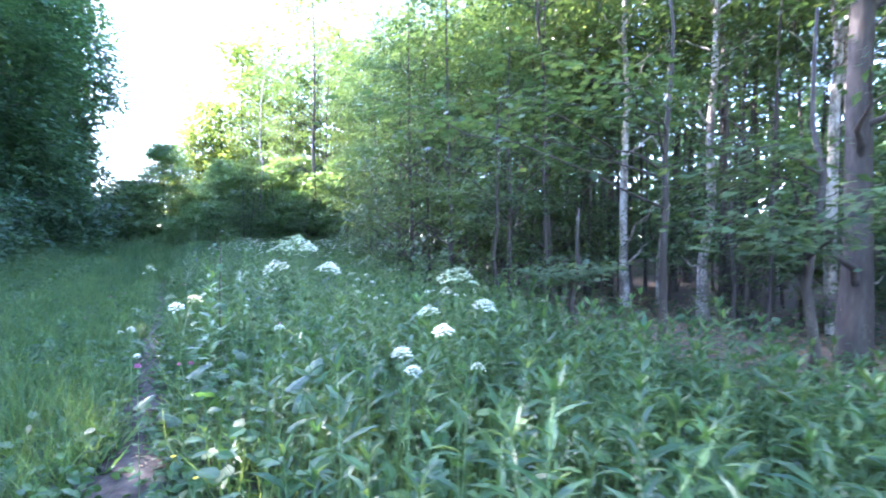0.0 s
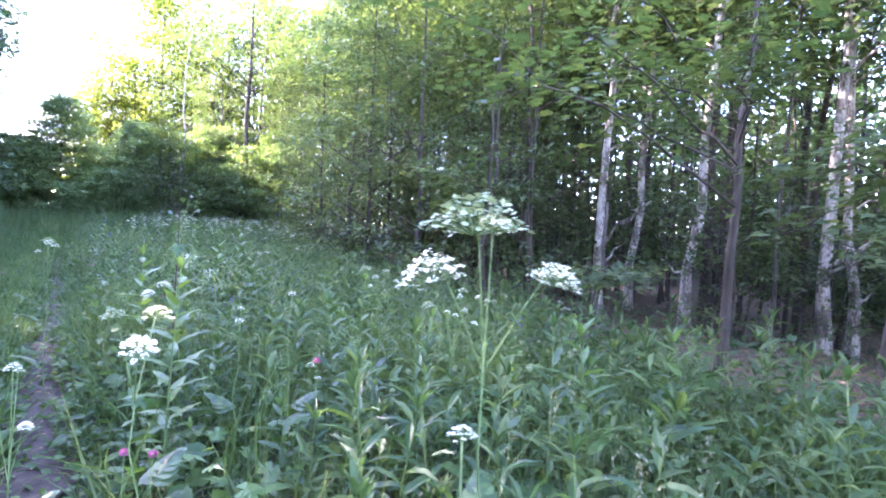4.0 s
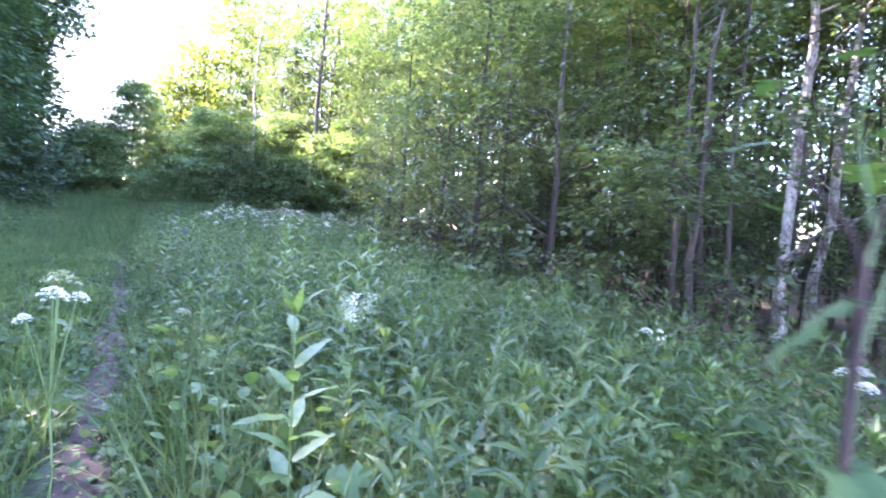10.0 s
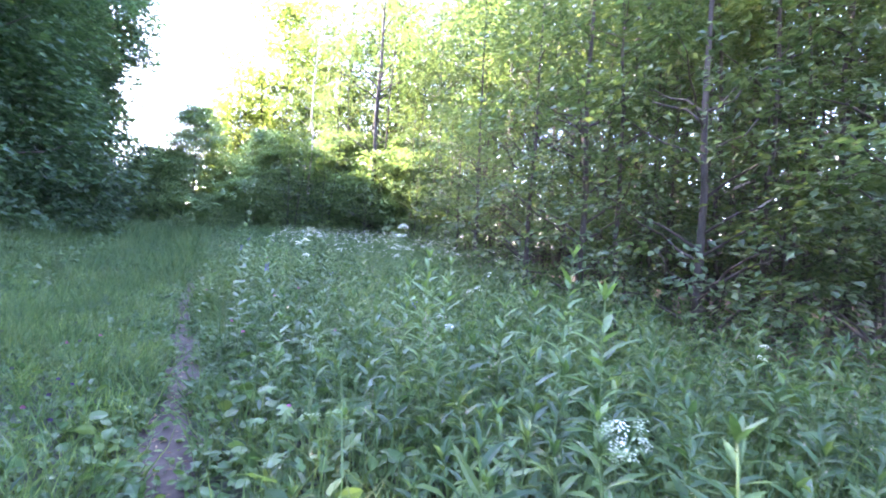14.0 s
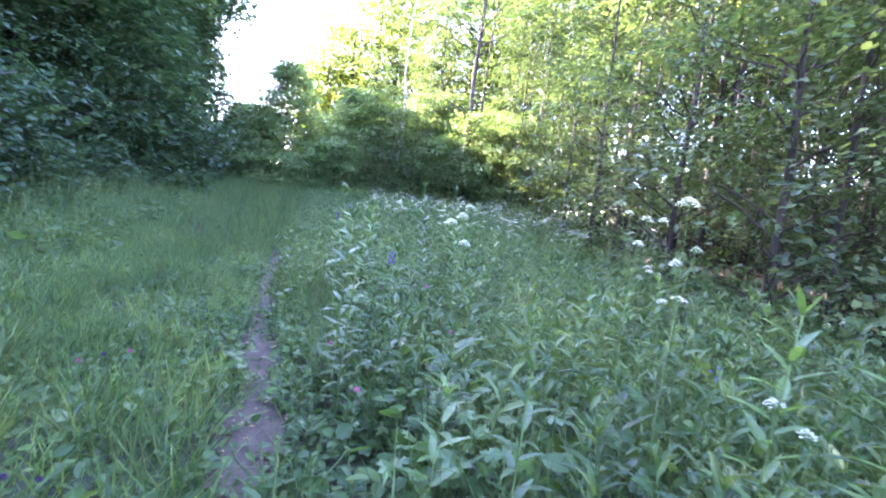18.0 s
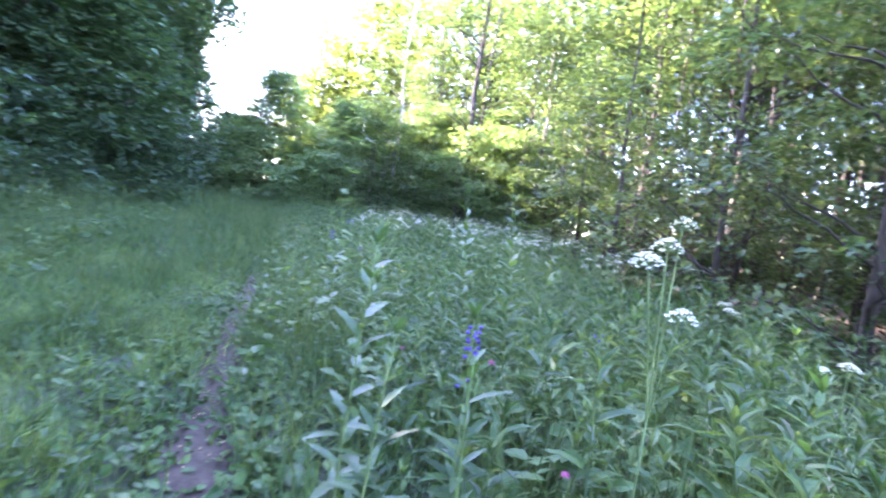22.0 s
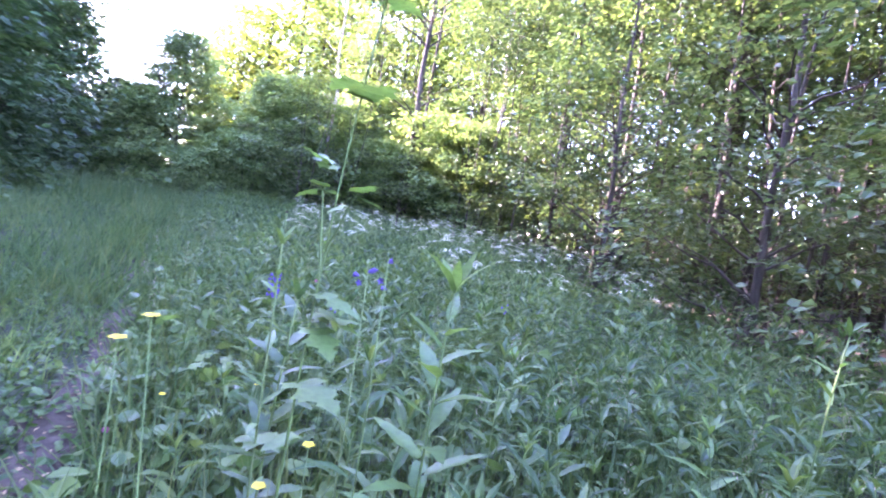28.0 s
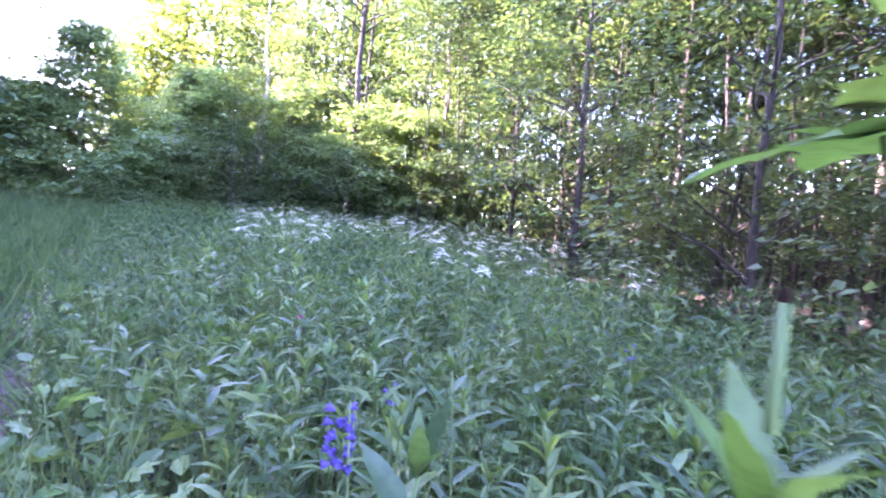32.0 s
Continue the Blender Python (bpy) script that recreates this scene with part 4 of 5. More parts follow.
def make_umbel_plant(h, heads, far=False, name="umbel_flower", label="", buds=0, reach=0.11):
    root = tagged(new(name), label or "wild umbel plant with flat white flower heads", "flower", "white umbel flowers")
    pool = FAR_UMBELS if far else UMBELS
    line = bent_line(np.zeros(3), np.array([0, 0, h * 0.86]), 6, 0.012)
    part_mesh("stem", mesh_of("stem", *tube(line, np.linspace(0.005, 0.003, 6), 6), MAT_STEM, True), root)
    a0 = rng.uniform(0, 6)
    for k in range(heads):
        if k == 0:
            tip = np.array([0.0, 0.0, h])
        else:
            a = a0 + k * 2.2
            tip = np.array([np.cos(a) * reach * rng.uniform(0.6, 1.3), np.sin(a) * reach * rng.uniform(0.6, 1.3), h - rng.uniform(0.02, 0.16)])
        p0 = line[-1] if k < 3 else line[-2]
        part_mesh("stalk", mesh_of("stalk", *tube(bent_line(p0, tip, 4, 0.006), np.array([0.003, 0.0026, 0.0022, 0.002]), 5), MAT_STEM, True), root)
        fl, ry = BUDS[0] if k >= heads - buds else pool[int(rng.integers(len(pool)))]
        ob = tagged(part_mesh("umbel", fl, root), kind="stuff")
        lean = Vector((tip[0], tip[1], 0)) * 2.2
        tiltm = Vector((0, 0, 1)).rotation_difference(Vector((lean.x + rng.normal(0, 0.12), lean.y + rng.normal(0, 0.12), 1))).to_matrix().to_4x4()
        ob.matrix_basis = Matrix.Translation(tip) @ tiltm @ Matrix.Rotation(rng.uniform(0, 6), 4, "Z")
        if not far:
            tagged(part_mesh("spoke_web", ry, ob), kind="stuff")
    if not far:
        for k in range(3):
            ob = part_mesh("leaf", FEATHER, root)
            ob.matrix_basis = Matrix.Translation(line[1 + k]) @ Matrix.Rotation(rng.uniform(0, 6.28), 4, "Z") @ Matrix.Rotation(-0.5, 4, "Y")
    return root


UMBEL_PLANTS = [make_umbel_plant(1.0, 4), make_umbel_plant(1.0, 3), make_umbel_plant(1.0, 5, buds=1), make_umbel_plant(1.0, 2)]
FAR_PLANTS = [make_umbel_plant(1.0, 6, True, reach=0.2), make_umbel_plant(1.0, 5, True, reach=0.22), make_umbel_plant(1.0, 4, True, reach=0.18)]


spots = []
for k in range(2000):
    s, o = rng.normal(19, 5.5), rng.uniform(1.2, 9.0)
    if s < 14 or (s < 16 and o < 2.6) or s > 29 or o > wood_edge(s) - 0.4 or o < 1.0 + (s - 11) * 0.06:
        continue
    x, y = (float(c) for c in plan(s, o))
    if not clear_of(spots, x, y, 0.45):
        continue
    spots.append((x, y))
    plant_copy(fresh(FAR_PLANTS), x, y, size=rng.uniform(0.95, 1.25), group="white umbel flowers")
    if len(spots) >= 118:
        break
for k in range(7):
    s, o = rng.uniform(2, 12), rng.uniform(3.6, 6.5)
    x, y = (float(c) for c in plan(s, o))
    plant_copy(fresh(UMBEL_PLANTS), x, y, size=1.0, tall=rng.uniform(0.75, 0.95))

# ---------------------------------------------------------------- plants that stand out along the way


def built_umbel(heads, foot=None, fork=0.25, leaves=3):
    """One umbel plant with its heads at given places: (x, y, z, radius, cream)."""
    h = np.array([q[:3] for q in heads], float)
    fx, fy = foot or (float(h[:, 0].mean()), float(h[:, 1].mean()))
    g = float(ground_at(fx, fy))
    root = tagged(new("umbel_flower"), "wild umbel plant with broad white flower heads" if not heads[0][4] else "wild umbel plant with white and greenish flower heads", "flower", "white umbel flowers")
    root.matrix_basis = Matrix.Translation((fx, fy, g))
    rel = h - np.array([fx, fy, g])
    top = np.array([0.0, 0.0, rel[:, 2].min() - fork if len(h) > 1 else rel[0, 2] - 0.02])
    top[:2] = rel[:, :2].mean(0) * 0.5
    line = bent_line(np.zeros(3), top, 6, 0.008)
    part_mesh("stem", mesh_of("stem", *tube(line, np.linspace(0.0044, 0.0022, 6), 7), MAT_STEM, True), root)
    for (x, y, z, r, cream), tip in zip(heads, rel):
        stalk_way = unit((tip - top)[None])[0]
        st = np.stack([top, top + (tip - top) * 0.5 + np.array([0, 0, 0.01]), tip])
        part_mesh("stalk", mesh_of("stalk", *tube(st, np.array([0.0022, 0.0018, 0.0016]), 6), MAT_STEM, True), root)
        pick = int(rng.integers(3))
        fl, ry = BUDS[0] if cream else UMBELS[pick]
        ob = tagged(part_mesh("umbel", fl, root), "greenish white umbel in bud" if cream else "", kind="stuff")
        k = r / (1.02 * (0.060 if cream else (0.050, 0.042, 0.058)[pick]))
        tiltm = Vector((0, 0, 1)).rotation_difference(Vector((stalk_way[0] * 0.7, stalk_way[1] * 0.7, 1))).to_matrix().to_4x4()
        ob.matrix_basis = Matrix.Translation(tip - np.array([0, 0, r * 0.8])) @ tiltm @ Matrix.Rotation(rng.uniform(0, 6), 4, "Z") @ Matrix.Scale(k, 4)
        tagged(part_mesh("spoke_web", ry, ob), kind="stuff")
    for k in range(leaves):
        ob = part_mesh("leaf", FEATHER, root)
        ob.matrix_basis = Matrix.Translation(line[1 + k]) @ Matrix.Rotation(rng.uniform(0, 6.28), 4, "Z") @ Matrix.Rotation(-0.5, 4, "Y") @ Matrix.Scale(1.2, 4)
    return root


built_umbel([(-0.014, 3.167, 1.411, 0.105, True), (-0.099, 3.16, 1.28, 0.07, False), (0.045, 3.25, 1.379, 0.05, False), (0.176, 3.187, 1.273, 0.06, False)])
built_umbel([(-0.975, 3.977, 1.015, 0.05, False), (-0.982, 3.695, 1.048, 0.032, True), (-0.794, 3.428, 1.028, 0.044, False)])
built_umbel([(-1.478, 4.049, 0.783, 0.026, False), (-1.528, 4.009, 0.762, 0.022, False), (-1.50, 4.11, 0.751, 0.02, False), (-1.38, 3.966, 0.605, 0.022, False)])
built_umbel([(-0.55, 4.912, 0.575, 0.026, False), (-0.5, 4.862, 0.513, 0.02, False)])
built_umbel([(0.155, 4.575, 0.948, 0.02, False), (0.205, 4.615, 0.927, 0.018, False), (0.255, 4.645, 0.949, 0.022, False), (0.295, 4.575, 0.897, 0.018, False), (0.055, 4.595, 0.984, 0.034, True)])
built_umbel([(-0.849, 4.582, 0.929, 0.02, False), (-0.839, 4.532, 0.88, 0.022, False)])
built_umbel([(0.848, 2.487, 1.273, 0.07, True), (0.742, 2.474, 1.128, 0.044, False), (0.954, 2.44, 1.159, 0.048, False), (0.799, 2.291, 1.088, 0.038, False), (0.931, 2.49, 0.9, 0.034, False)])
built_umbel([(0.638, 2.423, 0.979, 0.042, False), (0.688, 2.363, 0.925, 0.032, False)])
built_umbel([(-0.606, 4.531, 1.017, 0.02, False)])
built_umbel([(-0.043, 3.036, 0.963, 0.028, False)])
built_umbel([(-2.60, 6.08, 1.128, 0.030, False), (-2.63, 6.21, 1.095, 0.028, False), (-2.72, 6.27, 1.138, 0.042, True), (-2.64, 6.15, 1.107, 0.02, False), (-2.68, 6.10, 1.054, 0.02, False)])
built_umbel([(-1.492, 5.31, 0.948, 0.046, False), (-1.545, 5.238, 0.905, 0.036, False)])
built_umbel([(-0.287, 6.065, 1.054, 0.045, True), (-0.207, 6.005, 0.987, 0.028, False), (-0.127, 6.105, 1.028, 0.03, False), (-0.047, 6.015, 0.957, 0.028, False), (-0.247, 5.965, 0.915, 0.024, False)])
built_umbel([(0.805, 6.825, 0.76, 0.035, False), (0.905, 6.875, 0.72, 0.032, False), (1.005, 6.975, 0.7, 0.03, False), (1.125, 7.055, 0.76, 0.04, False), (0.955, 7.125, 0.64, 0.028, False)])
built_umbel([(-3.423, 10.866, 1.507, 0.045, False), (-3.373, 10.846, 1.309, 0.026, False), (-3.453, 10.806, 1.249, 0.026, False)])
built_umbel([(-3.642, 11.223, 1.483, 0.033, True), (-3.582, 11.283, 1.44, 0.025, False), (-3.502, 11.243, 1.421, 0.028, False), (-3.442, 11.183, 1.42, 0.025, False), (-3.542, 11.163, 1.3, 0.026, False)])
built_umbel([(-4.394, 11.317, 1.379, 0.030, False), (-4.424, 11.297, 1.331, 0.033, False), (-4.473, 11.242, 1.297, 0.034, False), (-4.391, 11.245, 1.19, 0.031, False)])
built_umbel([(-3.041, 10.744, 0.768, 0.04, False), (-2.971, 10.644, 0.708, 0.035, False)])


def cluster_flower(x, y, z):
    """Upright stem with small loose whitish clusters."""
    g = float(ground_at(x, y))
    root = tagged(new("white_cluster_flower"), "leafy stem topped by loose small white flower clusters", "flower")
    root.matrix_basis = Matrix.Translation((x, y, g))
    h = z - g
    part_mesh("stem", mesh_of("stem", *tube(bent_line(np.zeros(3), np.array([0, 0, h * 0.95]), 5, 0.006), np.linspace(0.005, 0.003, 5), 6), MAT_STEM, True), root)
    for k in range(9):
        a = k * 2.4
        c = np.array([np.cos(a) * 0.075 * (k % 3) * 0.6, np.sin(a) * 0.075 * (k % 3) * 0.6, h - 0.03 * (k % 4)])
        n = 46
        p = c + rng.normal(0, 0.014, (n, 3))
        part_mesh("flower_cluster", mesh_of("flower_cluster", *strew(OVAL, p, around(n, -0.3, 0.6), unit(UP + rng.normal(0, 0.4, (n, 3))), 0.009, 0.009), MAT_CREAM if k % 3 else MAT_WHITE), root)
        part_mesh("stalk", mesh_of("stalk", *tube(np.stack([np.array([0, 0, h * 0.82]), c]), np.array([0.002, 0.0012]), 4), MAT_STEM, True), root)
    for k in range(10):
        ob = part_mesh("leaf", lance_mesh(MAT_HERB_LIGHT, k % 3), root)
        a = k * 2.4
        ob.matrix_basis = leaf_pose((0, 0, h * (0.25 + 0.06 * k)), (math.cos(a), math.sin(a), 0.5), 0.15)


cluster_flower(-2.039, 7.178, 0.985)
cluster_flower(-2.242, 8.514, 0.728)

# tall leafy herbs close to the way


def tall_herb(x, y, h, n, leaf, mat, wd):
    g = float(ground_at(x, y))
    ob = make_herb("leafy_herb", "tall upright meadow herb with long pointed serrated leaves", h - g, int(n * 1.35), leaf, mat, None, 0.05, 0.006, wd)
    ob.matrix_basis = pose(x, y, g, 0, 0, rng.uniform(0, 360))


tall_herb(-1.12, 4.455, 1.137, 26, 0.165, MAT_HERB_LIGHT, 1.15)
tall_herb(-0.312, 5.468, 1.028, 20, 0.12, MAT_HERB_LIGHT, 0.9)
tall_herb(-0.407, 4.796, 0.953, 17, 0.15, MAT_HERB, 0.95)
tall_herb(-5.215, 11.60, 1.25, 24, 0.13, MAT_HERB, 1.2)
tall_herb(-5.088, 13.279, 1.547, 40, 0.14, MAT_HERB, 1.0)
tall_herb(-4.799, 13.38, 1.55, 40, 0.14, MAT_HERB, 1.0)
tall_herb(-6.447, 14.246, 1.10, 22, 0.16, MAT_HERB, 1.15)
tall_herb(-5.944, 13.887, 1.236, 22, 0.18, MAT_HERB_LIGHT, 1.15)
tall_herb(-2.122, 6.526, 1.056, 16, 0.19, MAT_HERB_LIGHT, 1.2)
tall_herb(-5.06, 11.343, 1.048, 19, 0.125, MAT_HERB, 0.95)
tall_herb(-4.81, 11.492, 1.082, 19, 0.125, MAT_HERB, 0.95)
tall_herb(-3.151, 9.934, 1.307, 24, 0.165, MAT_HERB_LIGHT, 0.85)
tall_herb(-3.007, 10.099, 1.253, 24, 0.165, MAT_HERB_LIGHT, 0.85)
tall_herb(-3.306, 10.2, 1.202, 24, 0.165, MAT_HERB_LIGHT, 0.85)
tall_herb(-3.04, 9.784, 1.158, 22, 0.165, MAT_HERB_LIGHT, 0.85)
tall_herb(-2.251, 9.734, 1.363, 22, 0.17, MAT_HERB_LIGHT, 0.9)
tall_herb(-2.25, 8.761, 1.2, 22, 0.18, MAT_HERB_LIGHT, 0.9)
tall_herb(0.386, 2.525, 0.877, 18, 0.15, MAT_HERB, 0.95)
tall_herb(1.053, 1.833, 1.001, 14, 0.16, MAT_HERB, 0.9)
tall_herb(-2.179, 7.776, 1.011, 20, 0.14, MAT_HERB, 0.95)
tall_herb(-2.074, 8.096, 0.912, 20, 0.13, MAT_HERB, 0.95)
tall_herb(-2.505, 8.961, 1.011, 18, 0.14, MAT_HERB, 0.95)
tall_herb(-3.421, 9.571, 0.957, 18, 0.13, MAT_HERB, 0.95)
tall_herb(-3.981, 10.225, 0.892, 18, 0.13, MAT_HERB, 0.95)
tall_herb(-4.312, 10.771, 0.835, 18, 0.13, MAT_HERB, 0.95)
tall_herb(0.043, 4.646, 0.932, 18, 0.13, MAT_HERB_LIGHT, 0.9)
tall_herb(0.522, 4.024, 1.003, 18, 0.15, MAT_HERB, 0.95)
tall_herb(-4.576, 14.522, 1.233, 22, 0.125, MAT_HERB, 0.9)
tall_herb(-6.231, 14.98, 1.007, 20, 0.13, MAT_HERB, 0.9)
tall_herb(1.696, 2.898, 0.988, 18, 0.15, MAT_HERB, 0.95)
tall_herb(1.447, 3.573, 0.939, 18, 0.15, MAT_HERB, 0.95)



def lobed_leaf_mesh(mat, name="lobed_leaf"):
    """A leaf with pointed lobes, along x, 1 long."""
    rim = [(0, 0.02), (0.03, 0.16), (-0.04, 0.30), (0.10, 0.30), (0.20, 0.40), (0.24, 0.30), (0.28, 0.18), (0.36, 0.24), (0.44, 0.40), (0.50, 0.30), (0.56, 0.34), (0.60, 0.22), (0.68, 0.13), (0.76, 0.20), (0.82, 0.13), (0.90, 0.10), (1.0, 0.0)]
    v, f = [(t, 0, 0.03 - 0.22 * t * t) for t, w in rim], []
    n = len(rim)
    for sgn in (1, -1):
        at = len(v)
        v += [(t, sgn * w, 0.04 - 0.22 * t * t + 0.16 * w - 0.5 * w * w + 0.02 * math.sin(9 * t)) for t, w in rim]
        for i in range(n - 1):
            q = [(i, at + i, at + i + 1), (i, at + i + 1, i + 1)]
            f += q if sgn < 0 else [t[::-1] for t in q]
    return mesh_of(name, v, f, mat, True)


LOBED = lobed_leaf_mesh(MAT_HERB_LIGHT)
LOBED_DARK = lobed_leaf_mesh(MAT_HERB)


def dark_stem_plant(x, y):
    """Tall dry-looking plant: one dark stem that forks into bare branches with grey-green leaves."""
    g = float(ground_at(x, y))
    root = tagged(new("dark_stemmed_plant"), "tall plant with dark purple stem forking into branches", "plant")
    root.matrix_basis = Matrix.Translation((x, y, g))
    fork = 1.34 - g
    part_mesh("stem", mesh_of("stem", *tube(bent_line(np.zeros(3), np.array([0, 0, fork]), 7, 0.006), np.linspace(0.0055, 0.004, 7), 7), MAT_DARKSTEM, True), root, "dark purple-brown stem")
    for k, (dx, dy, dz) in enumerate(((0.10, 0.05, 0.16), (-0.07, 0.02, 0.14), (0.05, 0.07, 0.19), (0.02, -0.03, 0.22), (0.13, 0.06, 0.21))):
        tip = np.array([dx, dy, fork + dz])
        part_mesh("branch", mesh_of("branch", *tube(bent_line(np.array([0, 0, fork - 0.02 * k]), tip, 5, 0.006), np.linspace(0.0026, 0.0013, 5), 5), MAT_DARKSTEM if k % 2 else MAT_STEM, True), root)
        for j in range(3):
            ob = part_mesh("leaf", LOBED_DARK, root, "dull grey-green lobed leaf")
            a = k * 1.3 + j * 2.1
            ob.matrix_basis = leaf_pose(tip - np.array([0, 0, 0.05 * j]), (math.cos(a), math.sin(a), 0.1 - 0.2 * j), 0.035 + 0.008 * j)
    for k in range(8):
        ob = part_mesh("leaf", LOBED_DARK, root, "dull grey-green lobed leaf")
        a = k * 2.4 + 2.6
        ob.matrix_basis = leaf_pose((0, 0, fork - 0.03 - 0.13 * k), (math.cos(a), math.sin(a), -0.8), 0.085 + 0.010 * k)


dark_stem_plant(-1.398, 5.261)


def tall_stalk_plant(x, y):
    """A very tall pale stalk with lobed leaves high up."""
    g = float(ground_at(x, y))
    root = tagged(new("tall_stalk_plant"), "very tall plant with thick pale stalk and lobed leaves", "plant")
    root.matrix_basis = Matrix.Translation((x, y, g))
    line = np.array([(-0.05, -0.02, -0.02), (-0.035, -0.02, 0.5), (-0.015, -0.01, 1.0), (0, 0, 1.25), (0.012, 0.01, 1.45), (0.04, 0.03, 1.75), (0.08, 0.05, 2.1)])
    part_mesh("stalk", mesh_of("stalk", *tube(line, np.array([0.006, 0.005, 0.0030, 0.0026, 0.0026, 0.0024, 0.002]), 8), MAT_STEM, True), root, "thick pale green stalk")
    side = np.array([(-0.005, 0.0, 1.22), (-0.022, 0.02, 1.32), (-0.034, 0.035, 1.40)])
    part_mesh("side_stalk", mesh_of("side_stalk", *tube(side, np.array([0.004, 0.0032, 0.002]), 6), MAT_STEM, True), root)
    high_leaves = ((-0.034, 0.035, 1.40, 2.9, -0.15, 0.075), (-0.034, 0.035, 1.40, 1.2, 0.1, 0.07), (-0.034, 0.035, 1.41, 4.4, 0.3, 0.06), (-0.03, 0.04, 1.45, 2.2, 0.9, 0.08), (-0.03, 0.04, 1.46, 3.6, 0.7, 0.075), (0.07, -0.08, 1.40, 5.6, 0.4, 0.07), (0.07, -0.08, 1.39, 0.2, -0.1, 0.06), (0.05, -0.06, 1.37, 3.9, -0.3, 0.05), (0.03, 0.02, 1.62, 5.5, 0.2, 0.14))
    low_ones = ((0.03, 0.02, 1.65, 2.4, 0.2, 0.14), (0.05, 0.03, 1.85, 0.9, 0.3, 0.12), (0.05, 0.03, 1.88, 3.9, 0.3, 0.12), (-0.01, 0, 1.1, 0.5, 0.1, 0.13), (-0.02, 0, 0.95, 5.6, 0.05, 0.16), (0.0, 0, 1.16, -0.3, -0.15, 0.12), (0.0, 0, 1.12, 0.3, -0.3, 0.13), (0.0, 0, 1.08, -0.9, -0.2, 0.12), (-0.02, 0, 0.8, 2.9, 0.0, 0.16), (-0.03, 0, 0.6, 4.5, 0.0, 0.18))
    for bx, by, bz, a, rise, size in high_leaves + low_ones:
        ob = part_mesh("leaf", LOBED, root)
        ob.matrix_basis = leaf_pose((bx, by, bz), (math.cos(a), math.sin(a), rise), size)
    part_mesh("side_stalk", mesh_of("side_stalk", *tube(np.array([(0.0, 0, 1.26), (0.04, -0.04, 1.34), (0.07, -0.08, 1.40)]), np.array([0.003, 0.0024, 0.0016]), 5), MAT_STEM, True), root)


tall_stalk_plant(-6.222, 13.853)


def thistle(x, y, z):
    """A leafy stem that ends in a dark purple-brown bud."""
    g = float(ground_at(x, y))
    ob = make_herb("budding_herb", "leafy herb ending in a dark purple-brown bud", z - g - 0.035, 24, 0.085, MAT_HERB_LIGHT, None, 0.0, 0.0045, 1.0)
    ob.matrix_basis = Matrix.Translation((x, y, g))
    n = 60
    k = np.arange(n)
    ph = np.arccos(1 - 1.9 * (k + 0.5) / n)
    a = k * 2.39996
    d = np.stack([np.sin(ph) * np.cos(a), np.sin(ph) * np.sin(a), np.cos(ph)], 1)
    v, f = strew(DIAMOND, np.array([[0, 0, z - g]]) + d * 0.0012, unit(d * 0.4 + UP), d, 0.004, 0.002)
    part_mesh("neck", mesh_of("neck", *tube(np.array([(0, 0, z - g - 0.04), (0, 0, z - g)]), np.array([0.0022, 0.002]), 6), MAT_STEM, True), ob)
    part_mesh("bud", mesh_of("bud", v, f, MAT_DARKSTEM), ob, "dark purple-brown bud")


thistle(-6.321, 13.852, 1.336)


def bell_mesh(r):
    """An open five-petalled bell, mouth along x."""
    v, f = [], []
    rows = [(0.0, 0.12), (0.35, 0.42), (0.75, 0.55), (1.0, 0.95)]
    n = 10
    for t, w in rows:
        for i in range(n):
            a = 2 * math.pi * i / n
            k = w * (1.0 if i % 2 or t < 0.9 else 0.55)
            v.append((r * t * (1.0 if i % 2 else 0.85) * 1.5, r * k * math.cos(a), r * k * math.sin(a)))
    for j in range(3):
        for i in range(n):
            a, b = j * n + i, j * n + (i + 1) % n
            f += [(a, b, b + n), (a, b + n, a + n)]
    return mesh_of("bell", v, f, MAT_BLUE, True)


BELL = bell_mesh(0.0078)


def bellflower(x, y, z, bells=4, spike=0.05):
    g = float(ground_at(x, y))
    root = tagged(new("bellflower"), "slender bellflower with violet-blue open blossoms" if bells < 12 else "bellflower with a dense violet-blue blossom spike", "flower", "blue bellflowers")
    root.matrix_basis = Matrix.Translation((x, y, g))
    h = z - g
    part_mesh("stem", mesh_of("stem", *tube(bent_line(np.zeros(3), np.array([0.01, 0, h + 0.02]), 5, 0.005), np.linspace(0.003, 0.0015, 5), 5), MAT_STEM, True), root)
    for k in range(bells):
        a = k * 2.3 + rng.uniform(0, 0.6)
        ob = part_mesh("bell", BELL, root)
        ob.matrix_basis = leaf_pose((0.008 * math.cos(a), 0.008 * math.sin(a), h - spike * (k / max(1, bells - 1)) + 0.01), (math.cos(a), math.sin(a), rng.uniform(-0.3, 0.5)), 1.0)
    for k in range(5):
        ob = part_mesh("leaf", lance_mesh(MAT_HERB, k % 3), root)
        a = k * 2.4
        ob.matrix_basis = leaf_pose((0, 0, h * (0.2 + 0.12 * k)), (math.cos(a), math.sin(a), 0.6), 0.09, 0.8)


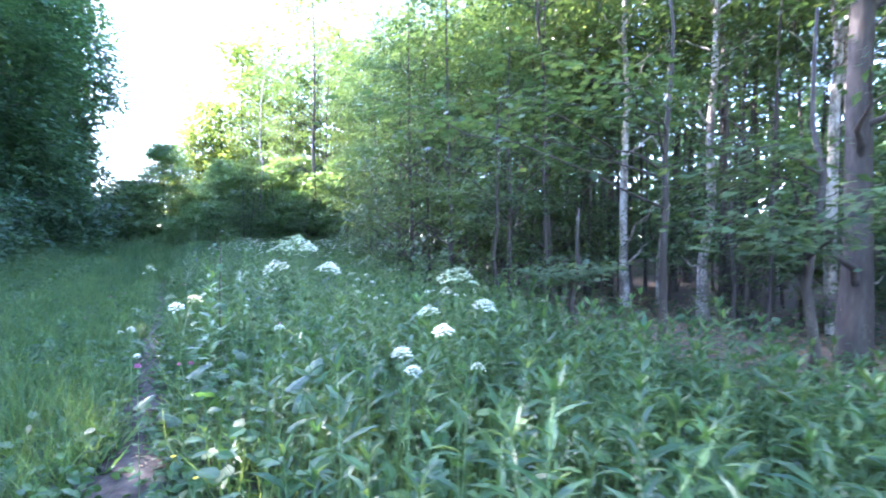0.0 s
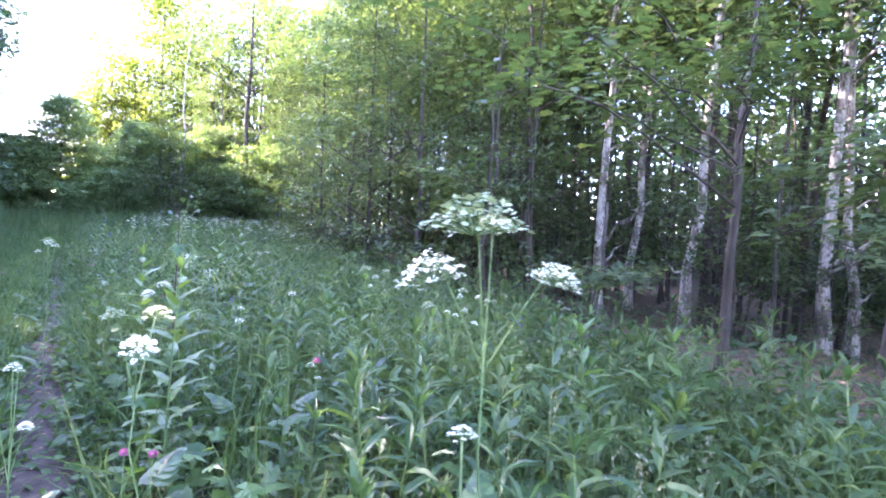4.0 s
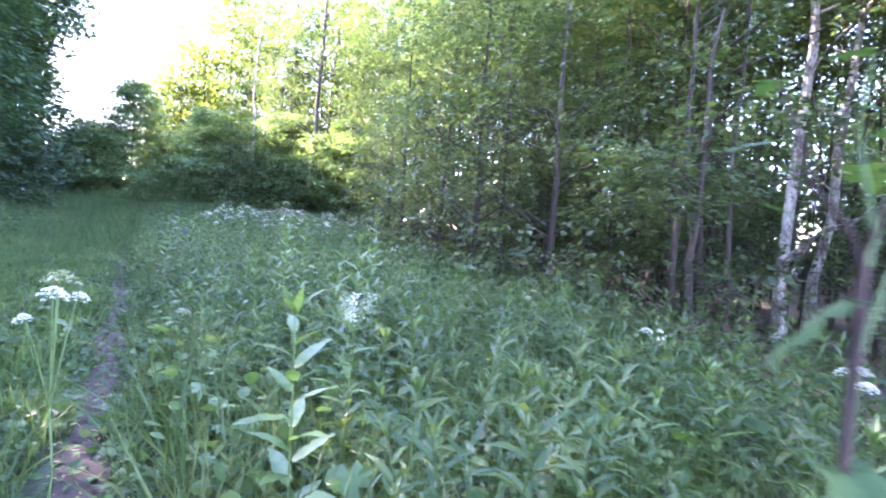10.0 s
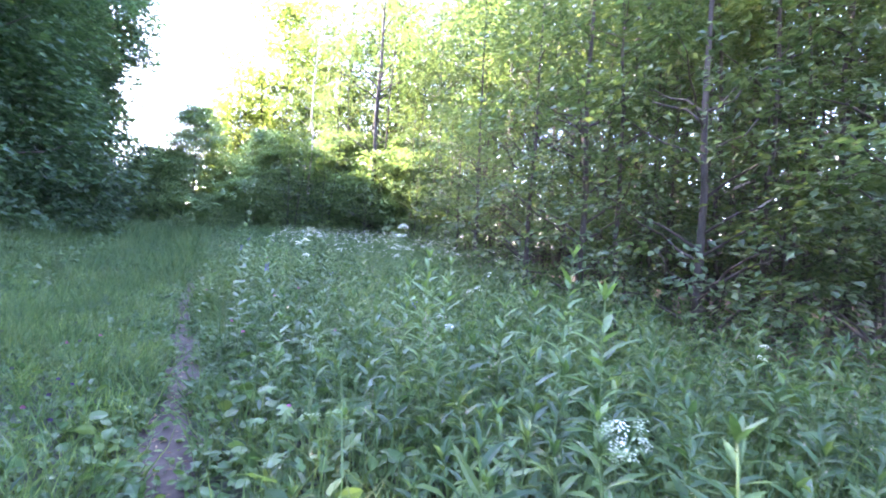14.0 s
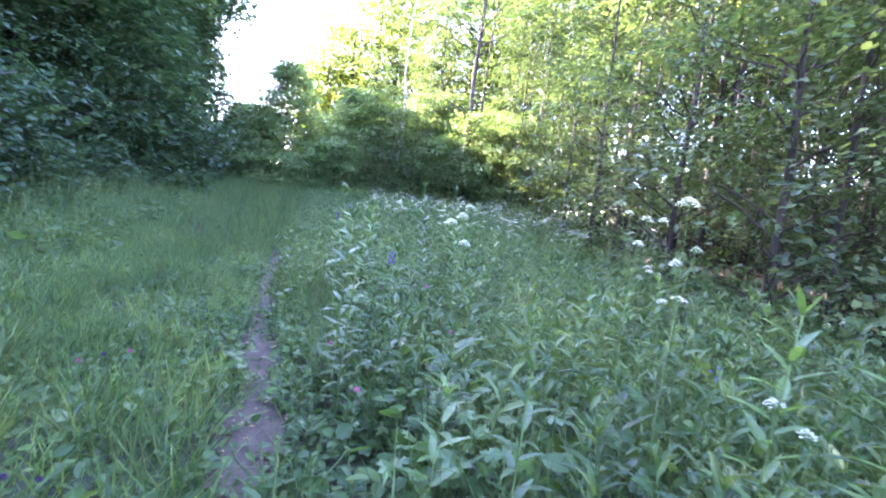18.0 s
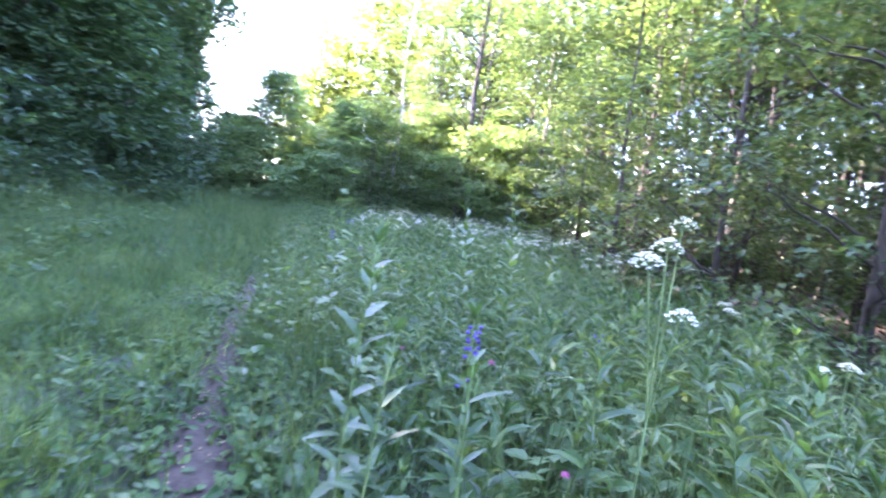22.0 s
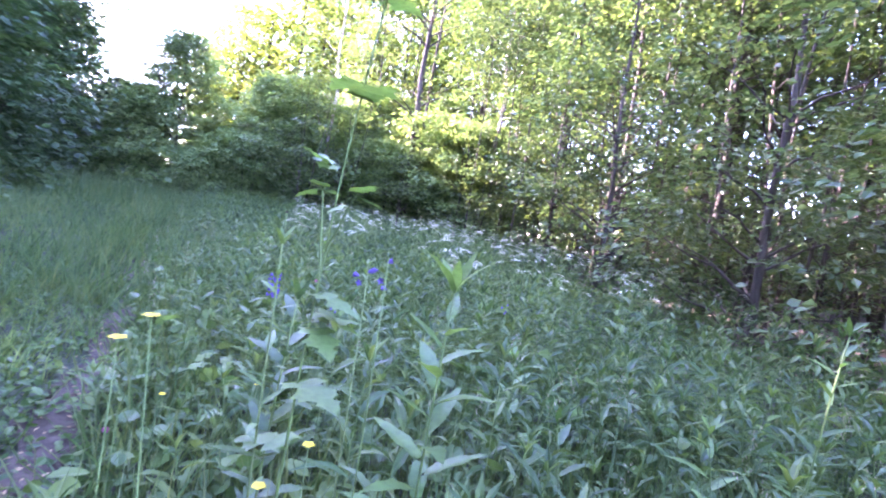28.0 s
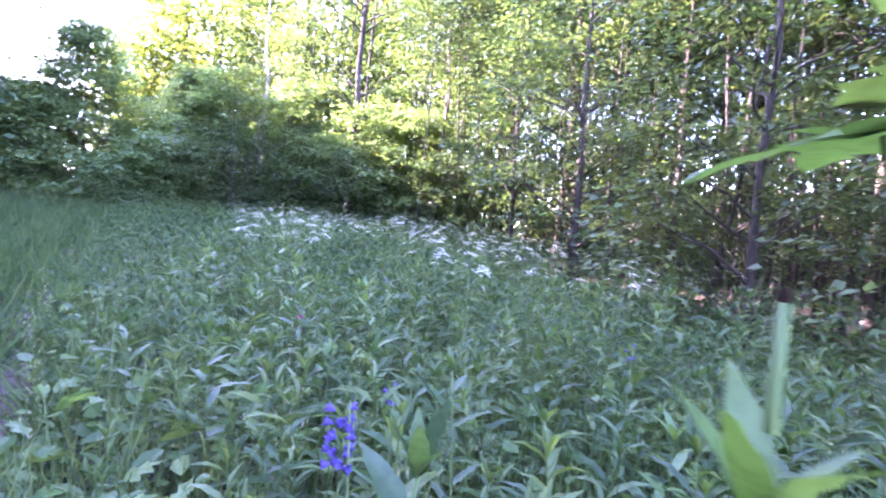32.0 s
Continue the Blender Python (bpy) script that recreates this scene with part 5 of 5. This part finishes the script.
for x, y, z, n in ((-6.491, 14.296, 1.119, 18), (-6.056, 13.643, 1.265, 4), (-6.097, 13.682, 1.238, 3), (-4.818, 11.36, 1.055, 16), (-4.842, 11.457, 0.885, 2),
                   (-1.236, 5.421, 0.902, 3),
                   (-1.167, 8.28, 0.785, 4), (-1.128, 8.38, 0.826, 4), (-1.167, 5.594, 0.811, 3), (-1.137, 8.31, 0.682, 3), (-3.272, 10.725, 0.846, 4), (-6.432, 14.88, 0.959, 4), (-5.637, 15.275, 1.006, 4), (-4.409, 12.18, 0.937, 3), (0.704, 5.112, 0.821, 4)):
    bellflower(x, y, z, n, 0.02 if n < 4 else 0.05 if n < 12 else 0.075)


def vetch(x, y, z, mat, name, label, group):
    """A small dense flower head on a thin stem with three-part leaves."""
    g = float(ground_at(x, y))
    root = tagged(new(name), label, "flower", group)
    root.matrix_basis = Matrix.Translation((x, y, g))
    h = z - g
    part_mesh("stem", mesh_of("stem", *tube(bent_line(np.zeros(3), np.array([0, 0, h - 0.008]), 4, 0.006), np.linspace(0.0025, 0.0015, 4), 5), MAT_STEM, True), root)
    n = 70
    k = np.arange(n)
    ph, a = np.arccos(1 - 1.75 * (k + 0.5) / n), k * 2.39996
    d = np.stack([np.sin(ph) * np.cos(a), np.sin(ph) * np.sin(a), np.cos(ph)], 1)
    part_mesh("flower_head", mesh_of("flower_head", *strew(DIAMOND, np.array([[0, 0, h]]) + d * 0.005, unit(d + 0.5 * UP), np.roll(d, 1, 1), 0.012, 0.004), mat), root)
    v, f = merge([strew(OVAL, np.repeat([[0, 0, h * q]], 3, 0), [(math.cos(b + q * 9), math.sin(b + q * 9), 0.4) for b in (0, 0.9, -0.9)], UP.repeat(3, 0), 0.035, 0.022) for q in (0.3, 0.5, 0.7)])
    tagged(part_mesh("leaf", mesh_of("leaf", v, f, MAT_LOW), root), kind="stuff")


for x, y, z in ((-5.131, 11.331, 0.477), (-4.68, 10.623, 0.532), (-3.989, 10.929, 0.538), (-4.113, 9.931, 0.448), (-3.751, 9.21, 0.452), (-4.503, 11.817, 0.534), (-6.921, 16.32, 0.839), (-4.818, 12.294, 0.73), (-6.249, 11.053, 0.309),
                (-6.451, 10.911, 0.256), (-5.532, 9.521, 0.204), (-5.132, 8.421, 0.175), (-5.416, 13.077, 0.514), (-7.253, 14.696, 0.324), (-2.602, 8.089, 0.455), (-0.981, 3.788, 0.576), (-0.871, 3.728, 0.597), (-0.715, 2.946, 0.775), (-0.434, 4.146, 0.787)):
    vetch(x, y, z, MAT_PINK, "clover", "red clover with a round pink flower head", "pink clover heads")


for k in range(18):
    x, y = (float(c) for c in plan(rng.uniform(4.8, 9), rng.uniform(-1.7, -0.15)))
    vetch(x, y, float(ground_at(x, y)) + rng.uniform(0.12, 0.24), MAT_VIOLET, "self_heal", "low self-heal with a dark violet flower head", "violet self-heal heads")


def buttercup(x, y, z):
    g = float(ground_at(x, y))
    root = tagged(new("buttercup"), "small buttercup with shiny yellow petals", "flower", "yellow buttercups")
    root.matrix_basis = Matrix.Translation((x, y, g))
    h = z - g
    part_mesh("stem", mesh_of("stem", *tube(bent_line(np.zeros(3), np.array([0, 0, h]), 4, 0.01), np.linspace(0.002, 0.0012, 4), 5), MAT_STEM, True), root)
    for k in range(5):
        a = k * 2 * math.pi / 5
        part_mesh("petal", mesh_of("petal", *strew(OVAL, [[0, 0, h]], [[math.cos(a), math.sin(a), 0.35]], UP, 0.013, 0.013), MAT_YELLOW), root)
    for k in range(3):
        ob = part_mesh("leaf", LOBED_DARK, root)
        ob.matrix_basis = leaf_pose((0, 0, h * (0.15 + 0.2 * k)), (math.cos(k * 2.2), math.sin(k * 2.2), 0.5), 0.04)


for x, y, z in ((-6.33, 13.41, 1.17), (-6.37, 13.405, 1.134), (-5.672, 13.306, 0.971), (-5.522, 13.277, 0.963), (-6.141, 13.631, 0.918), (-6.193, 13.542, 0.878), (-0.374, 2.653, 0.458), (-0.177, 2.461, 0.458), (-6.887, 14.436, 0.623), (-6.648, 14.693, 0.615)):
    buttercup(x, y, z)

# ---------------------------------------------------------------- overhanging branches at the edge of the wood


def overhang(x, y, h, reaches):
    """A young maple whose branches hang over the herbs, with large lobed leaves."""
    g = float(ground_at(x, y))
    root = tagged(new("overhanging_maple"), "young maple with broad light-green leaves on overhanging branches", "tree")
    root.matrix_basis = Matrix.Translation((x, y, g))
    stem = bent_line(np.zeros(3), np.array([0.15, 0.1, h]), 8, 0.05)
    part_mesh("trunk", mesh_of("trunk", *tube(stem, np.linspace(0.06, 0.015, 8), 8), MAT_BARK, True), root)
    for tx, ty, tz in reaches:
        tip = np.array([tx - x, ty - y, tz - g])
        z0 = max(0.6, min(h * 0.9, tip[2] - 0.25 * np.linalg.norm(tip[:2])))
        b = np.array([np.interp(z0, stem[:, 2], stem[:, 0]), np.interp(z0, stem[:, 2], stem[:, 1]), z0])
        line = bent_line(b, tip, 8, 0.04, 0.12)
        br = part_mesh("branch", mesh_of("branch", *tube(line, np.linspace(0.016, 0.003, 8), 6), MAT_BARK, True), root)
        n = 150
        t = rng.uniform(0.3, 1.0, n)
        p = np.stack([np.interp(t, np.linspace(0, 1, 8), line[:, i]) for i in range(3)], 1)
        d = unit((tip - b)[None])[0]
        off = rng.normal(0, 0.30, (n, 3)) * np.array([[1, 1, 0.2]])
        way = unit(off * np.array([[1, 1, 0]]) + d * 0.25 + np.array([[0, 0, -0.12]]))
        size = rng.uniform(0.08, 0.14, n)
        tagged(part_mesh("foliage", mesh_of("foliage", *strew(MAPLE_SHAPE, p + off, way, unit(UP + rng.normal(0, 0.22, (n, 3))), size, size), MAT_TREE), br), "broad lobed leaves in flat sprays", kind="stuff")


MAPLE_SHAPE = ([(0, 0, 0), (0.05, 0.35, 0.02), (0.30, 0.28, 0.03), (0.42, 0.55, -0.02), (0.60, 0.22, 0.02), (1.0, 0, -0.10), (0.60, -0.22, 0.02), (0.42, -0.55, -0.02), (0.30, -0.28, 0.03), (0.05, -0.35, 0.02), (0.35, 0, 0)],
               [(10, i + 1, i) for i in range(9)] + [(10, 0, 9)])
overhang(3.562, 7.002, 5.2, ((0.463, 6.546, 2.973), (0.027, 5.297, 2.79), (1.023, 5.696, 2.982), (2.811, 5.855, 3.118), (1.618, 6.895, 3.248), (2.322, 5.196, 3.056), (1.51, 6.294, 3.644)))
overhang(4.656, 5.834, 4.2, ((3.469, 4.513, 1.44), (3.308, 5.109, 1.594), (3.972, 4.017, 1.693), (3.739, 5.608, 2.306), (3.634, 6.208, 2.111)))
overhang(2.763, 8.402, 2.2, ((2.499, 8.153, 0.789), (2.167, 8.303, 0.863), (3.065, 7.902, 0.98)))
overhang(1.81, 11.209, 4.8, ((0.577, 10.805, 2.469), (0.886, 11.805, 2.283), (1.463, 9.998, 2.884), (0.888, 10.308, 1.873)))


# ---------------------------------------------------------------- dead wood and litter
def dead_branch(points, r, label):
    ob = new("dead_branch", mesh_of("dead_branch", *tube(np.array(points, float), np.linspace(r, r * 0.35, len(points)), 7), MAT_PALE_FLECKED_BARK, True))
    tagged(ob, label, "branch")


dead_branch([(2.6, 17.6, 2.8), (3.1, 17.5, 3.05), (3.5, 17.5, 3.22), (4.1, 17.4, 3.28), (4.7, 17.3, 3.26), (5.4, 17.5, 3.3)], 0.035, "bare pale broken branch caught between trees")
dead_branch([(1.6, 14.6, 2.15), (2.0, 14.5, 2.5), (2.5, 14.4, 2.6), (3.0, 14.5, 2.62)], 0.02, "thin bare pale branch caught in the saplings")
for k in range(14):
    s, o = rng.uniform(-3, 10), 0
    o = wood_edge(s) + rng.uniform(0.6, 4.5)
    p = on_ground(s, o)
    a, L = rng.uniform(0, 6.28), rng.uniform(0.5, 1.4)
    q = np.stack([p + np.array([math.cos(a) * t * L, math.sin(a) * t * L, 0.03 + 0.03 * math.sin(t * 5 + k)]) for t in np.linspace(0, 1, 5)])
    q[:, 2] = ground_at(q[:, 0], q[:, 1]) + 0.02 + 0.02 * np.sin(np.linspace(0, 4, 5) + k)
    dead_branch(q, 0.018, "bare pale fallen branch lying on the leaf litter")

s, o = scatter(9000, -6, 16, 5, 16, lambda s, o: o > wood_edge(s) - 0.2)
p = on_ground(s, o) + np.array([[0, 0, 0.012]])
tagged(new("leaf_litter", mesh_of("leaf_litter", *strew(DIAMOND, p, around(len(s), -0.1, 0.35), unit(UP + rng.normal(0, 0.4, (len(s), 3))), rng.uniform(0.05, 0.11, len(s)), 0.045), MAT_DRY)),
       "dry brown fallen leaves on the forest floor", "leaf litter", kind="stuff")
s = rng.uniform(-7, 20, 800)
o = trail_offset(s) + rng.normal(0, 0.16, 800)
p = on_ground(s, o) + np.array([[0, 0, 0.014]])
tagged(new("trail_litter", mesh_of("trail_litter", *strew(DIAMOND, p, around(800, -0.05, 0.3), unit(UP + rng.normal(0, 0.3, (800, 3))), rng.uniform(0.02, 0.05, 800), 0.016), MAT_DRY)),
       "bits of dry leaf and grass on the bare path", "leaf litter", kind="stuff")
s = rng.uniform(-6, 24, 2600)
o = trail_offset(s) + rng.normal(0, 0.20, 2600)
tagged(new("trodden_leaves", mesh_of("trodden_leaves", *low_leaves(s, o, 0.0, 0.03, 0.055), MAT_LOW)), "small flat green leaves creeping over the path", "ground cover", kind="stuff")
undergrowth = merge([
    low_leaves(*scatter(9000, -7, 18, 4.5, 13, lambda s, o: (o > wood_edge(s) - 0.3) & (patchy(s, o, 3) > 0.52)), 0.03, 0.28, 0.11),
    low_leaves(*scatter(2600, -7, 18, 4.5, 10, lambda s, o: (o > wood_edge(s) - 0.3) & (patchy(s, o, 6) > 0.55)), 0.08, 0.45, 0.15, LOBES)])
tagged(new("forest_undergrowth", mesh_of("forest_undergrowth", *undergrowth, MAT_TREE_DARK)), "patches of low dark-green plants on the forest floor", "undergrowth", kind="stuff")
